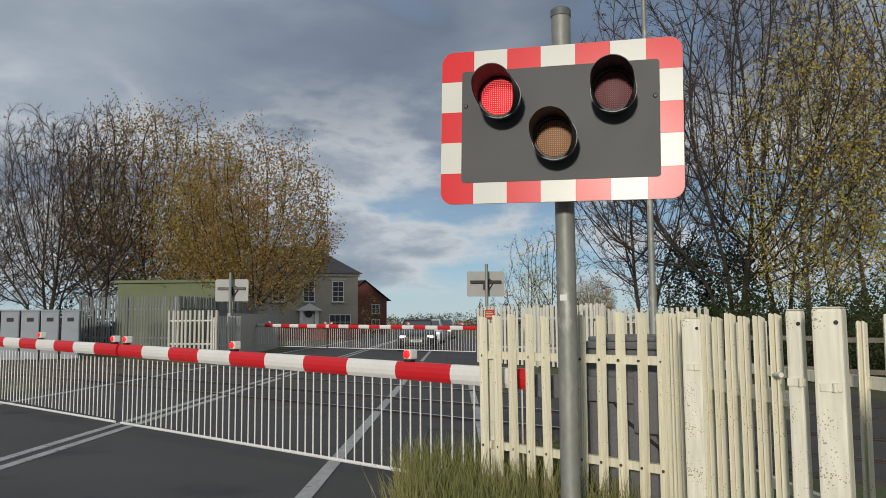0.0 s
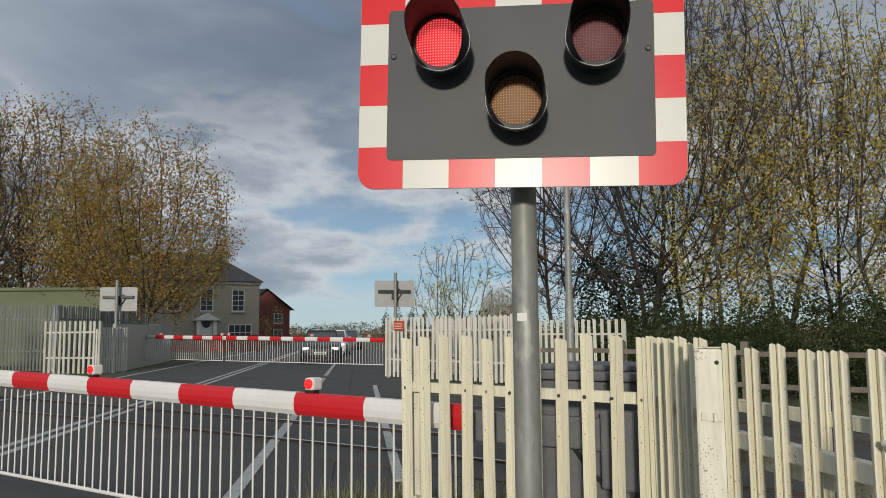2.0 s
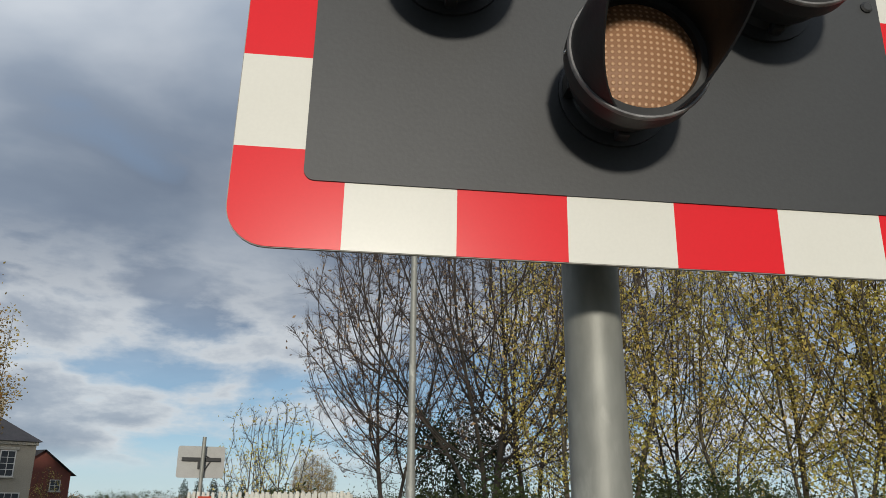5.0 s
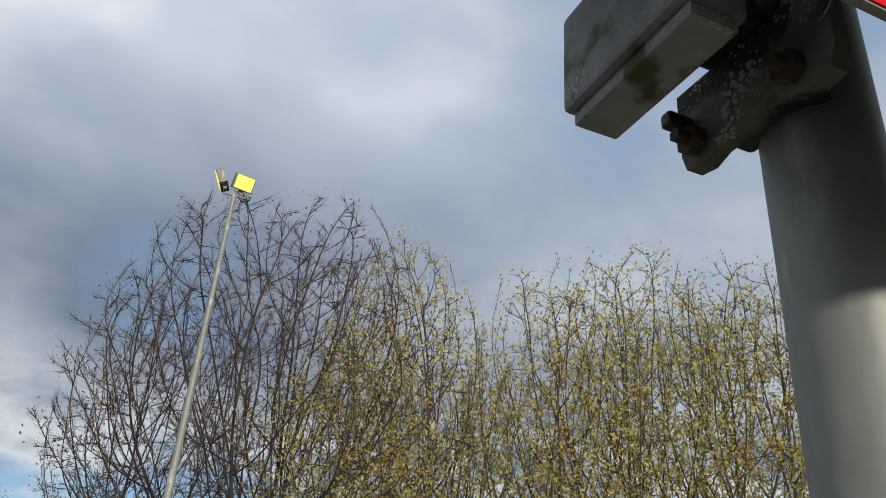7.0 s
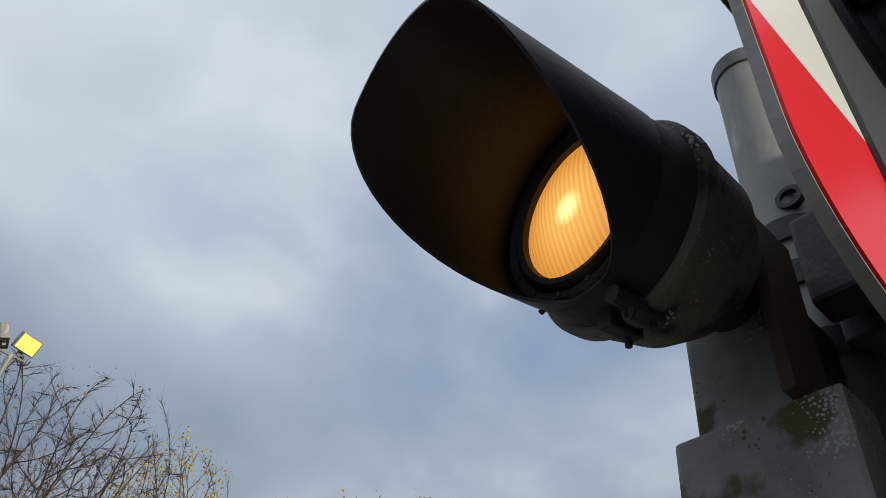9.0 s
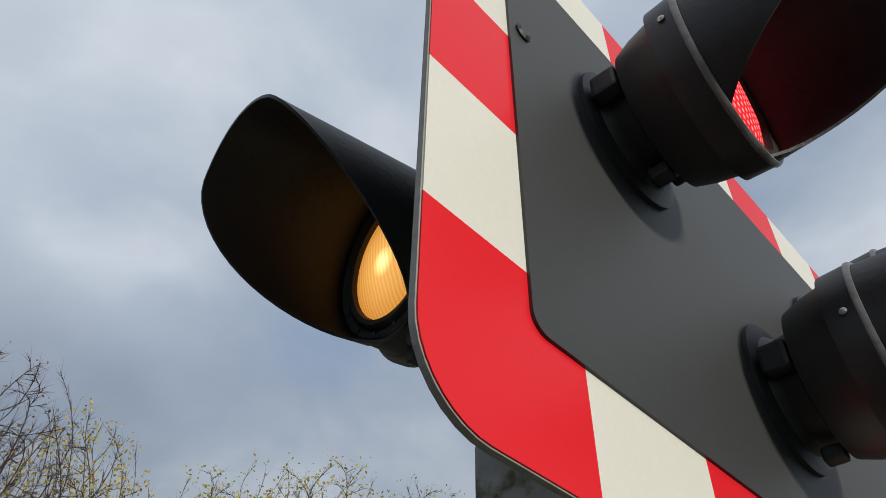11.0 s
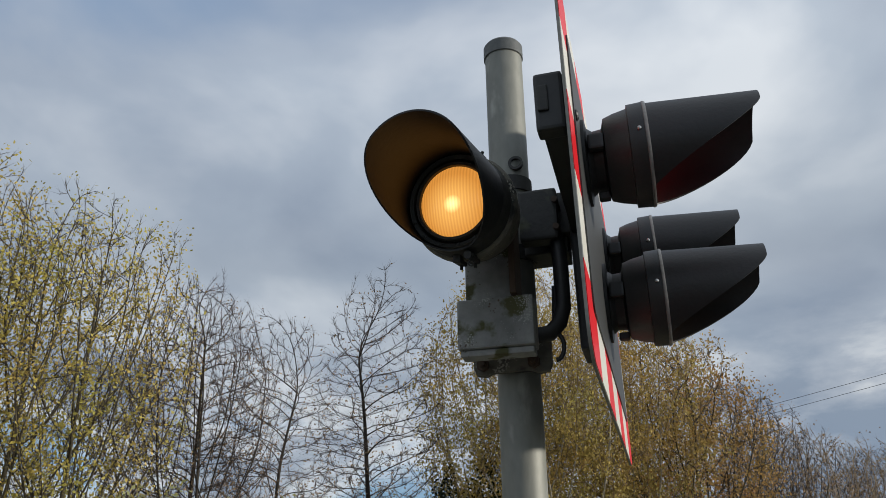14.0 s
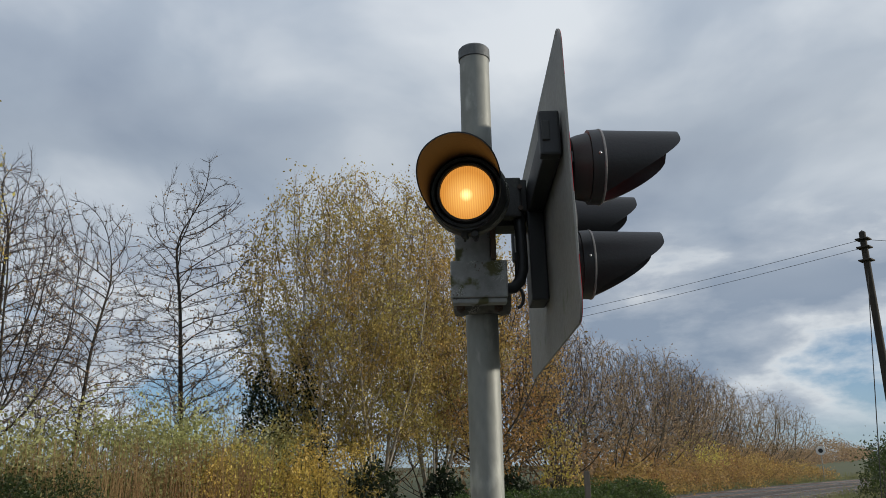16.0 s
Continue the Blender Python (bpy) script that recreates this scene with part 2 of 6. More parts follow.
RUST = mat("rusty_bolt", (0.06, 0.045, 0.035), (0.10, 0.06, 0.035), rough=0.8)
STEEL = mat("bright_screw", (0.55, 0.55, 0.53), rough=0.3, metal=1.0, bump=0)
FENCE = mat("cream_fence_paint", (0.82, 0.785, 0.62), (0.74, 0.69, 0.51), rough=0.55, scale=5, fine_scale=60, bump=0.12, stretch=(1, 1, 0.05), stain=(0.36, 0.29, 0.16), stain_scale=30, stain_at=0.59, stain_soft=0.14, random_tint=0.25)
speckle(FENCE, (0.30, 0.24, 0.13), 60, 0.30, 4)
FENCEDIRT = mat("stained_fence_post_paint", (0.80, 0.77, 0.64), (0.72, 0.68, 0.53), rough=0.6, scale=6, fine_scale=50, bump=0.2, stretch=(1, 1, 0.12), stain=(0.42, 0.36, 0.22), stain_scale=14, stain_at=0.60, stain_soft=0.2)
speckle(FENCEDIRT, (0.34, 0.29, 0.17), 90, 0.42, 6)
FARFENCE = mat("white_fence_paint", (0.70, 0.69, 0.62), (0.58, 0.57, 0.50), rough=0.6, scale=3, bump=0, random_tint=0.4)
PALGREY = mat("galvanised_palisade", (0.30, 0.32, 0.32), (0.24, 0.25, 0.25), rough=0.6, metal=0.3, scale=3, bump=0, random_tint=0.5)
MACHINE = mat("barrier_machine_grey", (0.17, 0.175, 0.18), (0.13, 0.133, 0.135), rough=0.5, scale=3)
CABINET = mat("grey_cabinet_paint", (0.33, 0.36, 0.39), (0.27, 0.30, 0.33), rough=0.5, scale=3)
GREENHUT = mat("green_hut_paint", (0.14, 0.165, 0.08), (0.105, 0.125, 0.06), rough=0.7, scale=1.2)
WOODGREY = mat("weathered_wood", (0.20, 0.17, 0.13), (0.12, 0.10, 0.08), rough=0.85, scale=5, stretch=(1, 1, 0.3))
RENDERWALL = mat("grey_render", (0.40, 0.36, 0.29), (0.33, 0.30, 0.24), rough=0.9, scale=0.6, fine_scale=12)
BRICK = mat("red_brick", (0.22, 0.065, 0.045), (0.15, 0.05, 0.035), rough=0.9, scale=1.5, fine_scale=14)
SLATE = mat("slate_roof", (0.085, 0.075, 0.075), (0.055, 0.050, 0.052), rough=0.7, scale=2, fine_scale=8)
STONE = mat("pale_stone_trim", (0.48, 0.45, 0.38), rough=0.8)
GLASSDARK = mat("window_glass", (0.035, 0.04, 0.048), rough=0.3, bump=0)
SIGNRED = mat("orange_red_sign", (0.62, 0.075, 0.03), rough=0.5)
LETTER = mat("sign_lettering", (0.75, 0.70, 0.62), rough=0.6, bump=0)
CARDARK = mat("dark_blue_car_paint", (0.008, 0.009, 0.014), rough=0.38, coat=0.2, bump=0)
CARWHITE = mat("white_car_paint", (0.70, 0.72, 0.74), rough=0.3, coat=0.6, bump=0)
CARGREY = mat("grey_car_paint", (0.10, 0.11, 0.12), rough=0.3, coat=0.6, bump=0)
RUBBER = mat("rubber", (0.02, 0.02, 0.02), rough=0.85)
HEADLIGHT = mat("headlight_glass", (0.8, 0.82, 0.85), rough=0.15, bump=0, emit=(1.0, 0.96, 0.88), strength=0.7)
PLATEWHITE = mat("number_plate", (0.72, 0.72, 0.70), rough=0.5, bump=0)
BARK = mat("bark", (0.105, 0.088, 0.055), (0.058, 0.050, 0.036), rough=0.9, scale=2, fine_scale=14, bump=0.4, stain=(0.12, 0.12, 0.07), stain_scale=1.5)
BARKDARK = mat("dark_bark", (0.048, 0.039, 0.028), (0.028, 0.024, 0.019), rough=0.9, scale=2, fine_scale=14, bump=0.3)
BARKPALE = mat("pale_bark", (0.50, 0.46, 0.37), (0.32, 0.28, 0.22), rough=0.85, scale=2, fine_scale=14, bump=0.3)
TWIG = mat("brown_twigs", (0.064, 0.044, 0.035), (0.042, 0.030, 0.025), rough=0.9, scale=1, bump=0)
TWIGPALE = mat("straw_twigs", (0.27, 0.19, 0.10), (0.19, 0.135, 0.075), rough=0.9, scale=1, bump=0)


def leafmat(name, a, b):
    m = mat(name, a, b, rough=0.6, scale=0.35, fine_scale=3.0, bump=0, spread=0.3)
    nt = m.node_tree
    p = nt.nodes["Principled BSDF"]
    src = p.inputs["Base Color"].links[0].from_socket
    geo = nt.nodes.new("ShaderNodeNewGeometry")
    rr = nt.nodes.new("ShaderNodeMapRange")
    rr.inputs[3].default_value, rr.inputs[4].default_value = 0.55, 1.35
    nt.links.new(geo.outputs["Random Per Island"], rr.inputs[0])
    hsv = nt.nodes.new("ShaderNodeHueSaturation")
    nt.links.new(rr.outputs[0], hsv.inputs["Value"])
    nt.links.new(src, hsv.inputs["Color"])
    nt.links.new(hsv.outputs[0], p.inputs["Base Color"])
    tr = nt.nodes.new("ShaderNodeBsdfTranslucent")
    nt.links.new(hsv.outputs[0], tr.inputs[0])
    mx = nt.nodes.new("ShaderNodeMixShader")
    mx.inputs[0].default_value = 0.5
    nt.links.new(p.outputs[0], mx.inputs[1])
    nt.links.new(tr.outputs[0], mx.inputs[2])
    nt.links.new(mx.outputs[0], nt.nodes["Material Output"].inputs[0])
    return m


REED = mat("rusty_stems", (0.30, 0.15, 0.06), (0.36, 0.27, 0.12), rough=0.85, scale=0.8, bump=0)
TWIGTAN = mat("tan_twigs", (0.092, 0.072, 0.046), (0.058, 0.047, 0.034), rough=0.9, scale=1, bump=0)
LEAFYELLOW = leafmat("yellow_green_leaves", (0.60, 0.55, 0.12), (0.68, 0.48, 0.13))
LEAFGOLD = leafmat("golden_leaves", (0.48, 0.34, 0.11), (0.38, 0.21, 0.08))
LEAFBROWN = leafmat("brown_seed_clusters", (0.28, 0.18, 0.11), (0.40, 0.27, 0.14))
LEAFGREEN = leafmat("green_leaves", (0.046, 0.074, 0.020), (0.075, 0.092, 0.028))
LEAFMAPLE = leafmat("olive_brown_leaves", (0.40, 0.31, 0.075), (0.42, 0.23, 0.06))
LEAFSTRAW = leafmat("straw_and_green_leaves", (0.52, 0.48, 0.22), (0.42, 0.44, 0.17))
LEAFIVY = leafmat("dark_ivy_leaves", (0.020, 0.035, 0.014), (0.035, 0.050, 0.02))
# lit copy of the ivy leaves: sunlight is put into the brighter green
LEAFIVYLIT = leafmat("sunlit_ivy_leaves", (0.055, 0.100, 0.025), (0.090, 0.125, 0.035))
LEAFWILLOW = leafmat("pale_willow_leaves", (0.50, 0.43, 0.13), (0.52, 0.34, 0.10))
LEAFRUST = leafmat("rust_leaves", (0.46, 0.24, 0.08), (0.44, 0.31, 0.10))


def lens_mat(name, base, dot, emit, strength, pitch=0.0115):
    """A signal lens with a square grid of small cells."""
    m = bpy.data.materials.new(name)
    m.use_nodes = True
    nt = m.node_tree
    p = nt.nodes["Principled BSDF"]
    tc = nt.nodes.new("ShaderNodeTexCoord")
    sep = nt.nodes.new("ShaderNodeSeparateXYZ")
    nt.links.new(tc.outputs["Object"], sep.inputs[0])

    def op(kind, a, b=0.0):
        n = nt.nodes.new("ShaderNodeMath")
        n.operation = kind
        for s, v in zip(n.inputs, (a, b)):
            if isinstance(v, (int, float)):
                s.default_value = v
            else:
                nt.links.new(v, s)
        return n.outputs[0]

    def cell(v):
        return op("ABSOLUTE", op("SUBTRACT", op("FRACT", op("ADD", op("DIVIDE", v, pitch), 100.0)), 0.5))

    a, b = cell(sep.outputs[0]), cell(sep.outputs[2])
    d = op("SQRT", op("ADD", op("MULTIPLY", a, a), op("MULTIPLY", b, b)))
    fac = nt.nodes.new("ShaderNodeMapRange")
    fac.inputs[1].default_value, fac.inputs[2].default_value = 0.36, 0.16
    nt.links.new(d, fac.inputs[0])
    mx = nt.nodes.new("ShaderNodeMixRGB")
    mx.inputs[1].default_value, mx.inputs[2].default_value = (*base, 1), (*dot, 1)
    nt.links.new(fac.outputs[0], mx.inputs[0])
    nt.links.new(mx.outputs[0], p.inputs["Base Color"])
    p.inputs["Roughness"].default_value = 0.55
    p.inputs["Specular IOR Level"].default_value = 0.3
    bump = nt.nodes.new("ShaderNodeBump")
    bump.inputs["Strength"].default_value, bump.inputs["Distance"].default_value = 0.5, 0.004
    nt.links.new(fac.outputs[0], bump.inputs["Height"])
    nt.links.new(bump.outputs[0], p.inputs["Normal"])
    if emit:
        em = nt.nodes.new("ShaderNodeMixRGB")
        em.inputs[1].default_value, em.inputs[2].default_value = (*emit[0], 1), (*emit[1], 1)
        nt.links.new(fac.outputs[0], em.inputs[0])
        nt.links.new(em.outputs[0], p.inputs["Emission Color"])
        p.inputs["Emission Strength"].default_value = strength
    return m


LENSRED_LIT = lens_mat("lit_red_lens", (0.45, 0.01, 0.015), (0.8, 0.1, 0.1), ((0.42, 0.001, 0.005), (1.0, 0.26, 0.27)), 1.15)
LENSRED = lens_mat("unlit_red_lens", (0.13, 0.045, 0.05), (0.28, 0.13, 0.13), None, 0)
LENSAMBER = lens_mat("unlit_amber_lens", (0.25, 0.125, 0.06), (0.52, 0.33, 0.20), None, 0)


def amber_glass():
    """The lit amber flood lens: ribbed glass with a hot spot where the bulb sits."""
    m = bpy.data.materials.new("lit_amber_ribbed_lens")
    m.use_nodes = True
    nt = m.node_tree
    p = nt.nodes["Principled BSDF"]
    tc = nt.nodes.new("ShaderNodeTexCoord")
    wave = nt.nodes.new("ShaderNodeTexWave")
    wave.inputs["Scale"].default_value = 42.0
    wave.inputs["Distortion"].default_value = 0.6
    nt.links.new(tc.outputs["Object"], wave.inputs["Vector"])
    grad = nt.nodes.new("ShaderNodeTexGradient")
    grad.gradient_type = "SPHERICAL"
    mp = nt.nodes.new("ShaderNodeMapping")
    mp.inputs["Location"].default_value = (0.0, 0.0, -0.15)
    mp.inputs["Scale"].default_value = (13.0, 4.0, 13.0)
    nt.links.new(tc.outputs["Object"], mp.inputs[0])
    nt.links.new(mp.outputs[0], grad.inputs[0])
    ramp = nt.nodes.new("ShaderNodeValToRGB")
    el = ramp.color_ramp.elements
    el[0].position, el[0].color = 0.0, (0.80, 0.32, 0.055, 1)
    el[1].position, el[1].color = 1.0, (2.8, 1.75, 0.7, 1)
    mid = el.new(0.7)
    mid.color = (1.15, 0.58, 0.14, 1)
    nt.links.new(grad.outputs[0], ramp.inputs[0])
    mul = nt.nodes.new("ShaderNodeMixRGB")
    mul.blend_type = "MULTIPLY"
    mul.inputs[0].default_value = 0.22
    nt.links.new(ramp.outputs[0], mul.inputs[1])
    nt.links.new(wave.outputs[0], mul.inputs[2])
    p.inputs["Base Color"].default_value = (0.35, 0.15, 0.03, 1)
    p.inputs["Roughness"].default_value = 0.15
    nt.links.new(mul.outputs[0], p.inputs["Emission Color"])
    p.inputs["Emission Strength"].default_value = 0.95
    bump = nt.nodes.new("ShaderNodeBump")
    bump.inputs["Strength"].default_value, bump.inputs["Distance"].default_value = 0.4, 0.003
    nt.links.new(wave.outputs[0], bump.inputs["Height"])
    nt.links.new(bump.outputs[0], p.inputs["Normal"])
    return m


AMBERLIT = amber_glass()
BOOMRED = mat("lit_red_boom_lens", (0.7, 0.01, 0.015), rough=0.3, bump=0, emit=(1.0, 0.03, 0.03), strength=0.9)
FLOODLIT = mat("lit_sodium_flood_glass", (0.8, 0.5, 0.15), rough=0.3, bump=0, emit=(1.0, 0.47, 0.06), strength=1.6)

# ---- helpers for building ----
ROAD = Matrix.Rotation(radians(13.3), 4, "Z")
RAILWAY = Matrix.Rotation(radians(-27.7), 4, "Z")
IDENTITY = Matrix.Identity(4)


def mesh_from(name, bm, material):
    me = bpy.data.meshes.new(name)
    bm.normal_update()
    bm.to_mesh(me)
    bm.free()
    for m in material if isinstance(material, (list, tuple)) else (material,):
        me.materials.append(m)
    return me


def part(name, bm, material, parent=None, label="", m=IDENTITY, smooth=False):
    me = mesh_from(name, bm, material)
    if smooth:
        me.shade_smooth()
        me.set_sharp_from_angle(angle=radians(35))
    ob = new(name, me)
    ob.matrix_basis = m
    if parent:
        ob.parent = parent
    if label:
        ob["label"] = label
    return ob


def share(name, me, parent, m):
    ob = new(name, me)
    ob.parent, ob.matrix_basis = parent, m
    return ob


def thing(name, m=IDENTITY, label="", category="", group="", kind=""):
    return tagged(at(new(name), m), label, category, group, kind)


def at(ob, m):
    ob.matrix_basis = m
    return ob


def box(bm, lo, hi, bevel=0.0, m=IDENTITY):
    r = bmesh.ops.create_cube(bm, size=1)
    vs = r["verts"]
    for v in vs:
        v.co = Vector([(lo[i] + hi[i]) / 2 + v.co[i] * (hi[i] - lo[i]) for i in range(3)])
    if bevel:
        es = list({e for v in vs for e in v.link_edges})
        got = bmesh.ops.bevel(bm, geom=es, offset=bevel, segments=2, affect="EDGES", profile=0.6)
        vs = list({v for v in got["verts"]} | {v for v in vs if v.is_valid})
    if m != IDENTITY:
        bmesh.ops.transform(bm, matrix=m, verts=[v for v in vs if v.is_valid])
    return bm


def boxed(lo, hi, bevel=0.0):
    return box(bmesh.new(), lo, hi, bevel)


def lathe(profile, n=32, close=True, bm=None, m=IDENTITY):
    """Turns (radius, height) pairs about z."""
    bm = bm or bmesh.new()
    rings = []
    for r, z in profile:
        if r < 1e-5:
            rings.append([bm.verts.new(m @ Vector((0, 0, z)))])
        else:
            rings.append([bm.verts.new(m @ Vector((r * math.cos(2 * math.pi * i / n), r * math.sin(2 * math.pi * i / n), z))) for i in range(n)])
    for a, b in zip(rings, rings[1:]):
        for i in range(n):
            j = (i + 1) % n
            if len(a) == 1 and len(b) == 1:
                continue
            if len(a) == 1:
                bm.faces.new((a[0], b[j], b[i]))
            elif len(b) == 1:
                bm.faces.new((a[i], a[j], b[0]))
            else:
                bm.faces.new((a[i], a[j], b[j], b[i]))
    bmesh.ops.recalc_face_normals(bm, faces=bm.faces)
    return bm


def tube(points, radius, n=8, bm=None, taper=None):
    bm = bm or bmesh.new()
    rings = []
    for k, p in enumerate(points):
        p = Vector(p)
        a = Vector(points[max(k - 1, 0)])
        b = Vector(points[min(k + 1, len(points) - 1)])
        d = (b - a).normalized()
        s = d.orthogonal().normalized()
        if rings:
            s = (last - d * last.dot(d)).normalized()
        last = s
        q = d.cross(s)
        r = radius if taper is None else radius + (taper - radius) * k / (len(points) - 1)
        rings.append([bm.verts.new(p + (s * math.cos(2 * math.pi * i / n) + q * math.sin(2 * math.pi * i / n)) * r) for i in range(n)])
    for a, b in zip(rings, rings[1:]):
        for i in range(n):
            bm.faces.new((a[i], a[(i + 1) % n], b[(i + 1) % n], b[i]))
    bm.faces.new(rings[0][::-1])
    bm.faces.new(rings[-1])
    return bm


def slab(outline, lo, hi, bm=None):
    """A flat polygon in x, y with a thickness in z."""
    bm = bm or bmesh.new()
    a = [bm.verts.new((x, y, lo)) for x, y in outline]
    b = [bm.verts.new((x, y, hi)) for x, y in outline]
    n = len(outline)
    bm.faces.new(a[::-1])
    bm.faces.new(b)
    for i in range(n):
        bm.faces.new((a[i], a[(i + 1) % n], b[(i + 1) % n], b[i]))
    bmesh.ops.recalc_face_normals(bm, faces=bm.faces)
    return bm


def rounded(x0, y0, x1, y1, r, n=8):
    pts = []
    for cx, cy, a in ((x1 - r, y1 - r, 0), (x0 + r, y1 - r, 90), (x0 + r, y0 + r, 180), (x1 - r, y0 + r, 270)):
        pts += [(cx + r * math.cos(radians(a + 90 * k / n)), cy + r * math.sin(radians(a + 90 * k / n))) for k in range(n + 1)]
    return pts

# ---- the ground, the road and the railway ----
ground = part("ground", slab([(-400, -400), (400, -400), (400, 400), (-400, 400)], -0.6, -0.03), GRASS)
tagged(ground, "rough autumn grass and soil ground", "ground", kind="structure")
road = part("road", slab([(-9.0, -40), (-0.95, -40), (-0.95, 140), (-9.0, 140)], -0.3, 0.0), ASPHALT, m=ROAD)
tagged(road, "dark worn asphalt road over the level crossing", "road", kind="structure")
footway = part("pavement", slab([(-0.95, -40), (0.95, -40), (0.95, 60), (-0.95, 60)], -0.3, -0.012), ASPHALT, m=ROAD)
tagged(footway, "narrow dark asphalt footway beside the road", "pavement", kind="structure")
lines = thing("road_marking", ROAD, "worn white painted lines on asphalt", "road marking", kind="structure")


def line(x, y0, y1, w):
    part("painted_line", boxed((x - w / 2, y0, -0.01), (x + w / 2, y1, 0.0095)), ROADPAINT, lines)


line(-1.78, -20, 21.0, 0.13)
line(-1.78, 22.5, 60, 0.12)
line(-4.87, -20, 60, 0.12)
line(-5.13, -20, 60, 0.12)
line(-8.3, -20, 60, 0.13)
line(-0.30, 4.4, 17.5, 0.11)

deck = part("crossing_deck", slab([(-14, 3.6), (2.4, 3.6), (-1.2, 11.4), (-17.5, 11.4)], -0.2, 0.006), DECK, m=RAILWAY)
tagged(deck, "dark patched crossing deck between the rails", "crossing deck", kind="structure")
BEND = 170.0


def along_track(q, off):
    """A point of the line, q metres along it and off to its side: straight, then a wide curve."""
    if q <= 8.0:
        return q, off, 0.0
    turn = (q - 8.0) / BEND
    return 8.0 + (BEND + off) * math.sin(turn), -BEND + (BEND + off) * math.cos(turn), -turn


def track_strip(profile, stops, bm=None):
    """Sweeps a closed outline of (side, height) along the line."""
    bm = bm or bmesh.new()
    rings = []
    for q in stops:
        ring = []
        for off, z in profile:
            x, y, _ = along_track(q, off)
            ring.append(bm.verts.new((x, y, z)))
        rings.append(ring)
    n = len(profile)
    for a, b in zip(rings, rings[1:]):
        for i in range(n):
            bm.faces.new((a[i], a[(i + 1) % n], b[(i + 1) % n], b[i]))
    bm.faces.new(rings[0][::-1])
    bm.faces.new(rings[-1])
    bmesh.ops.recalc_face_normals(bm, faces=bm.faces)
    return bm


def bar(y0, y1, z0, z1):
    return (y0, z0), (y1, z0), (y1, z1), (y0, z1)


STOPS = [-150.0, 0.0] + [8.0 + 3.0 * k for k in range(50)]
ballast = part("ballast_bed", track_strip(bar(3.5, 10.4, -0.3, -0.015), STOPS), BALLAST, m=RAILWAY)
tagged(ballast, "brown stone railway ballast bed", "ballast", kind="stuff")
for centre in (5.22, 8.66):
    track = thing("railway_track", RAILWAY, "rusty steel rails on concrete sleepers", "railway track", "railway tracks")
    for side in (-0.7525, 0.7525):
        y = centre + side
        bm = track_strip(bar(y - 0.065, y + 0.065, -0.03, -0.01), STOPS)
        track_strip(bar(y - 0.012, y + 0.012, -0.02, 0.03), STOPS, bm)
        part("rail", bm, RAIL, track)
        part("rail_head", track_strip(bar(y - 0.033, y + 0.033, 0.022, 0.034), STOPS), RAILTOP, track, "polished rail head")
    sleeper = mesh_from("sleeper", boxed((-0.12, -1.25, -0.12), (0.12, 1.25, -0.004), 0.012), SLEEPER)
    for k in range(150):
        x, y, turn = along_track(2.6 + k * 0.65, centre)
        share("sleeper", sleeper, track, pose(x, y, 0, 0, 0, math.degrees(turn)))
    for y in (centre - 0.66, centre + 0.66):
        part("flange_slot", boxed((-17.5, y - 0.03, 0.0), (2.2, y + 0.03, 0.012)), RUBBER, track, "dark flange groove")

# ---- the warning signal: board, lamps, post ----
TILT = pose(0, 0, 2.486) @ Matrix.Rotation(radians(-0.67), 4, "X") @ Matrix.Rotation(radians(0.97), 4, "Y")
UPRIGHT = Matrix.Rotation(radians(90), 4, "X")
BW, BH = 1.4, 0.9316


def visor(bm, r, length, z0, low, high, thick=0.004, n=56, shrink=0.90, droop=0.0):
    """A cutaway hood about z, open below; local y is up."""
    rings = []
    for wall in (0, 1):
        rr = r - wall * thick
        for k in range(9):
            ring = []
            for i in range(n):
                a = 2 * math.pi * i / n
                h = math.sin(a)
                share_of = min(max((h * r - low) / (high - low), 0.0), 1.0)
                reach = length * (1 - (1 - share_of) ** 1.55)
                reach = reach - 0.02 * length * max(0, math.cos(a) ** 2) + 0.004
                f = (k if not wall else 8 - k) / 8
                z = z0 + max(reach, 0.004) * f
                g = 1 - (1 - shrink) * (z - z0) / length
                ring.append(bm.verts.new((rr * g * math.cos(a), rr * g * h - droop * ((z - z0) / length) ** 2, z)))
            rings.append(ring)
    for a, b in zip(rings, rings[1:]):
        for i in range(n):
            bm.faces.new((a[i], a[(i + 1) % n], b[(i + 1) % n], b[i]))
    bmesh.ops.recalc_face_normals(bm, faces=bm.faces)
    return bm


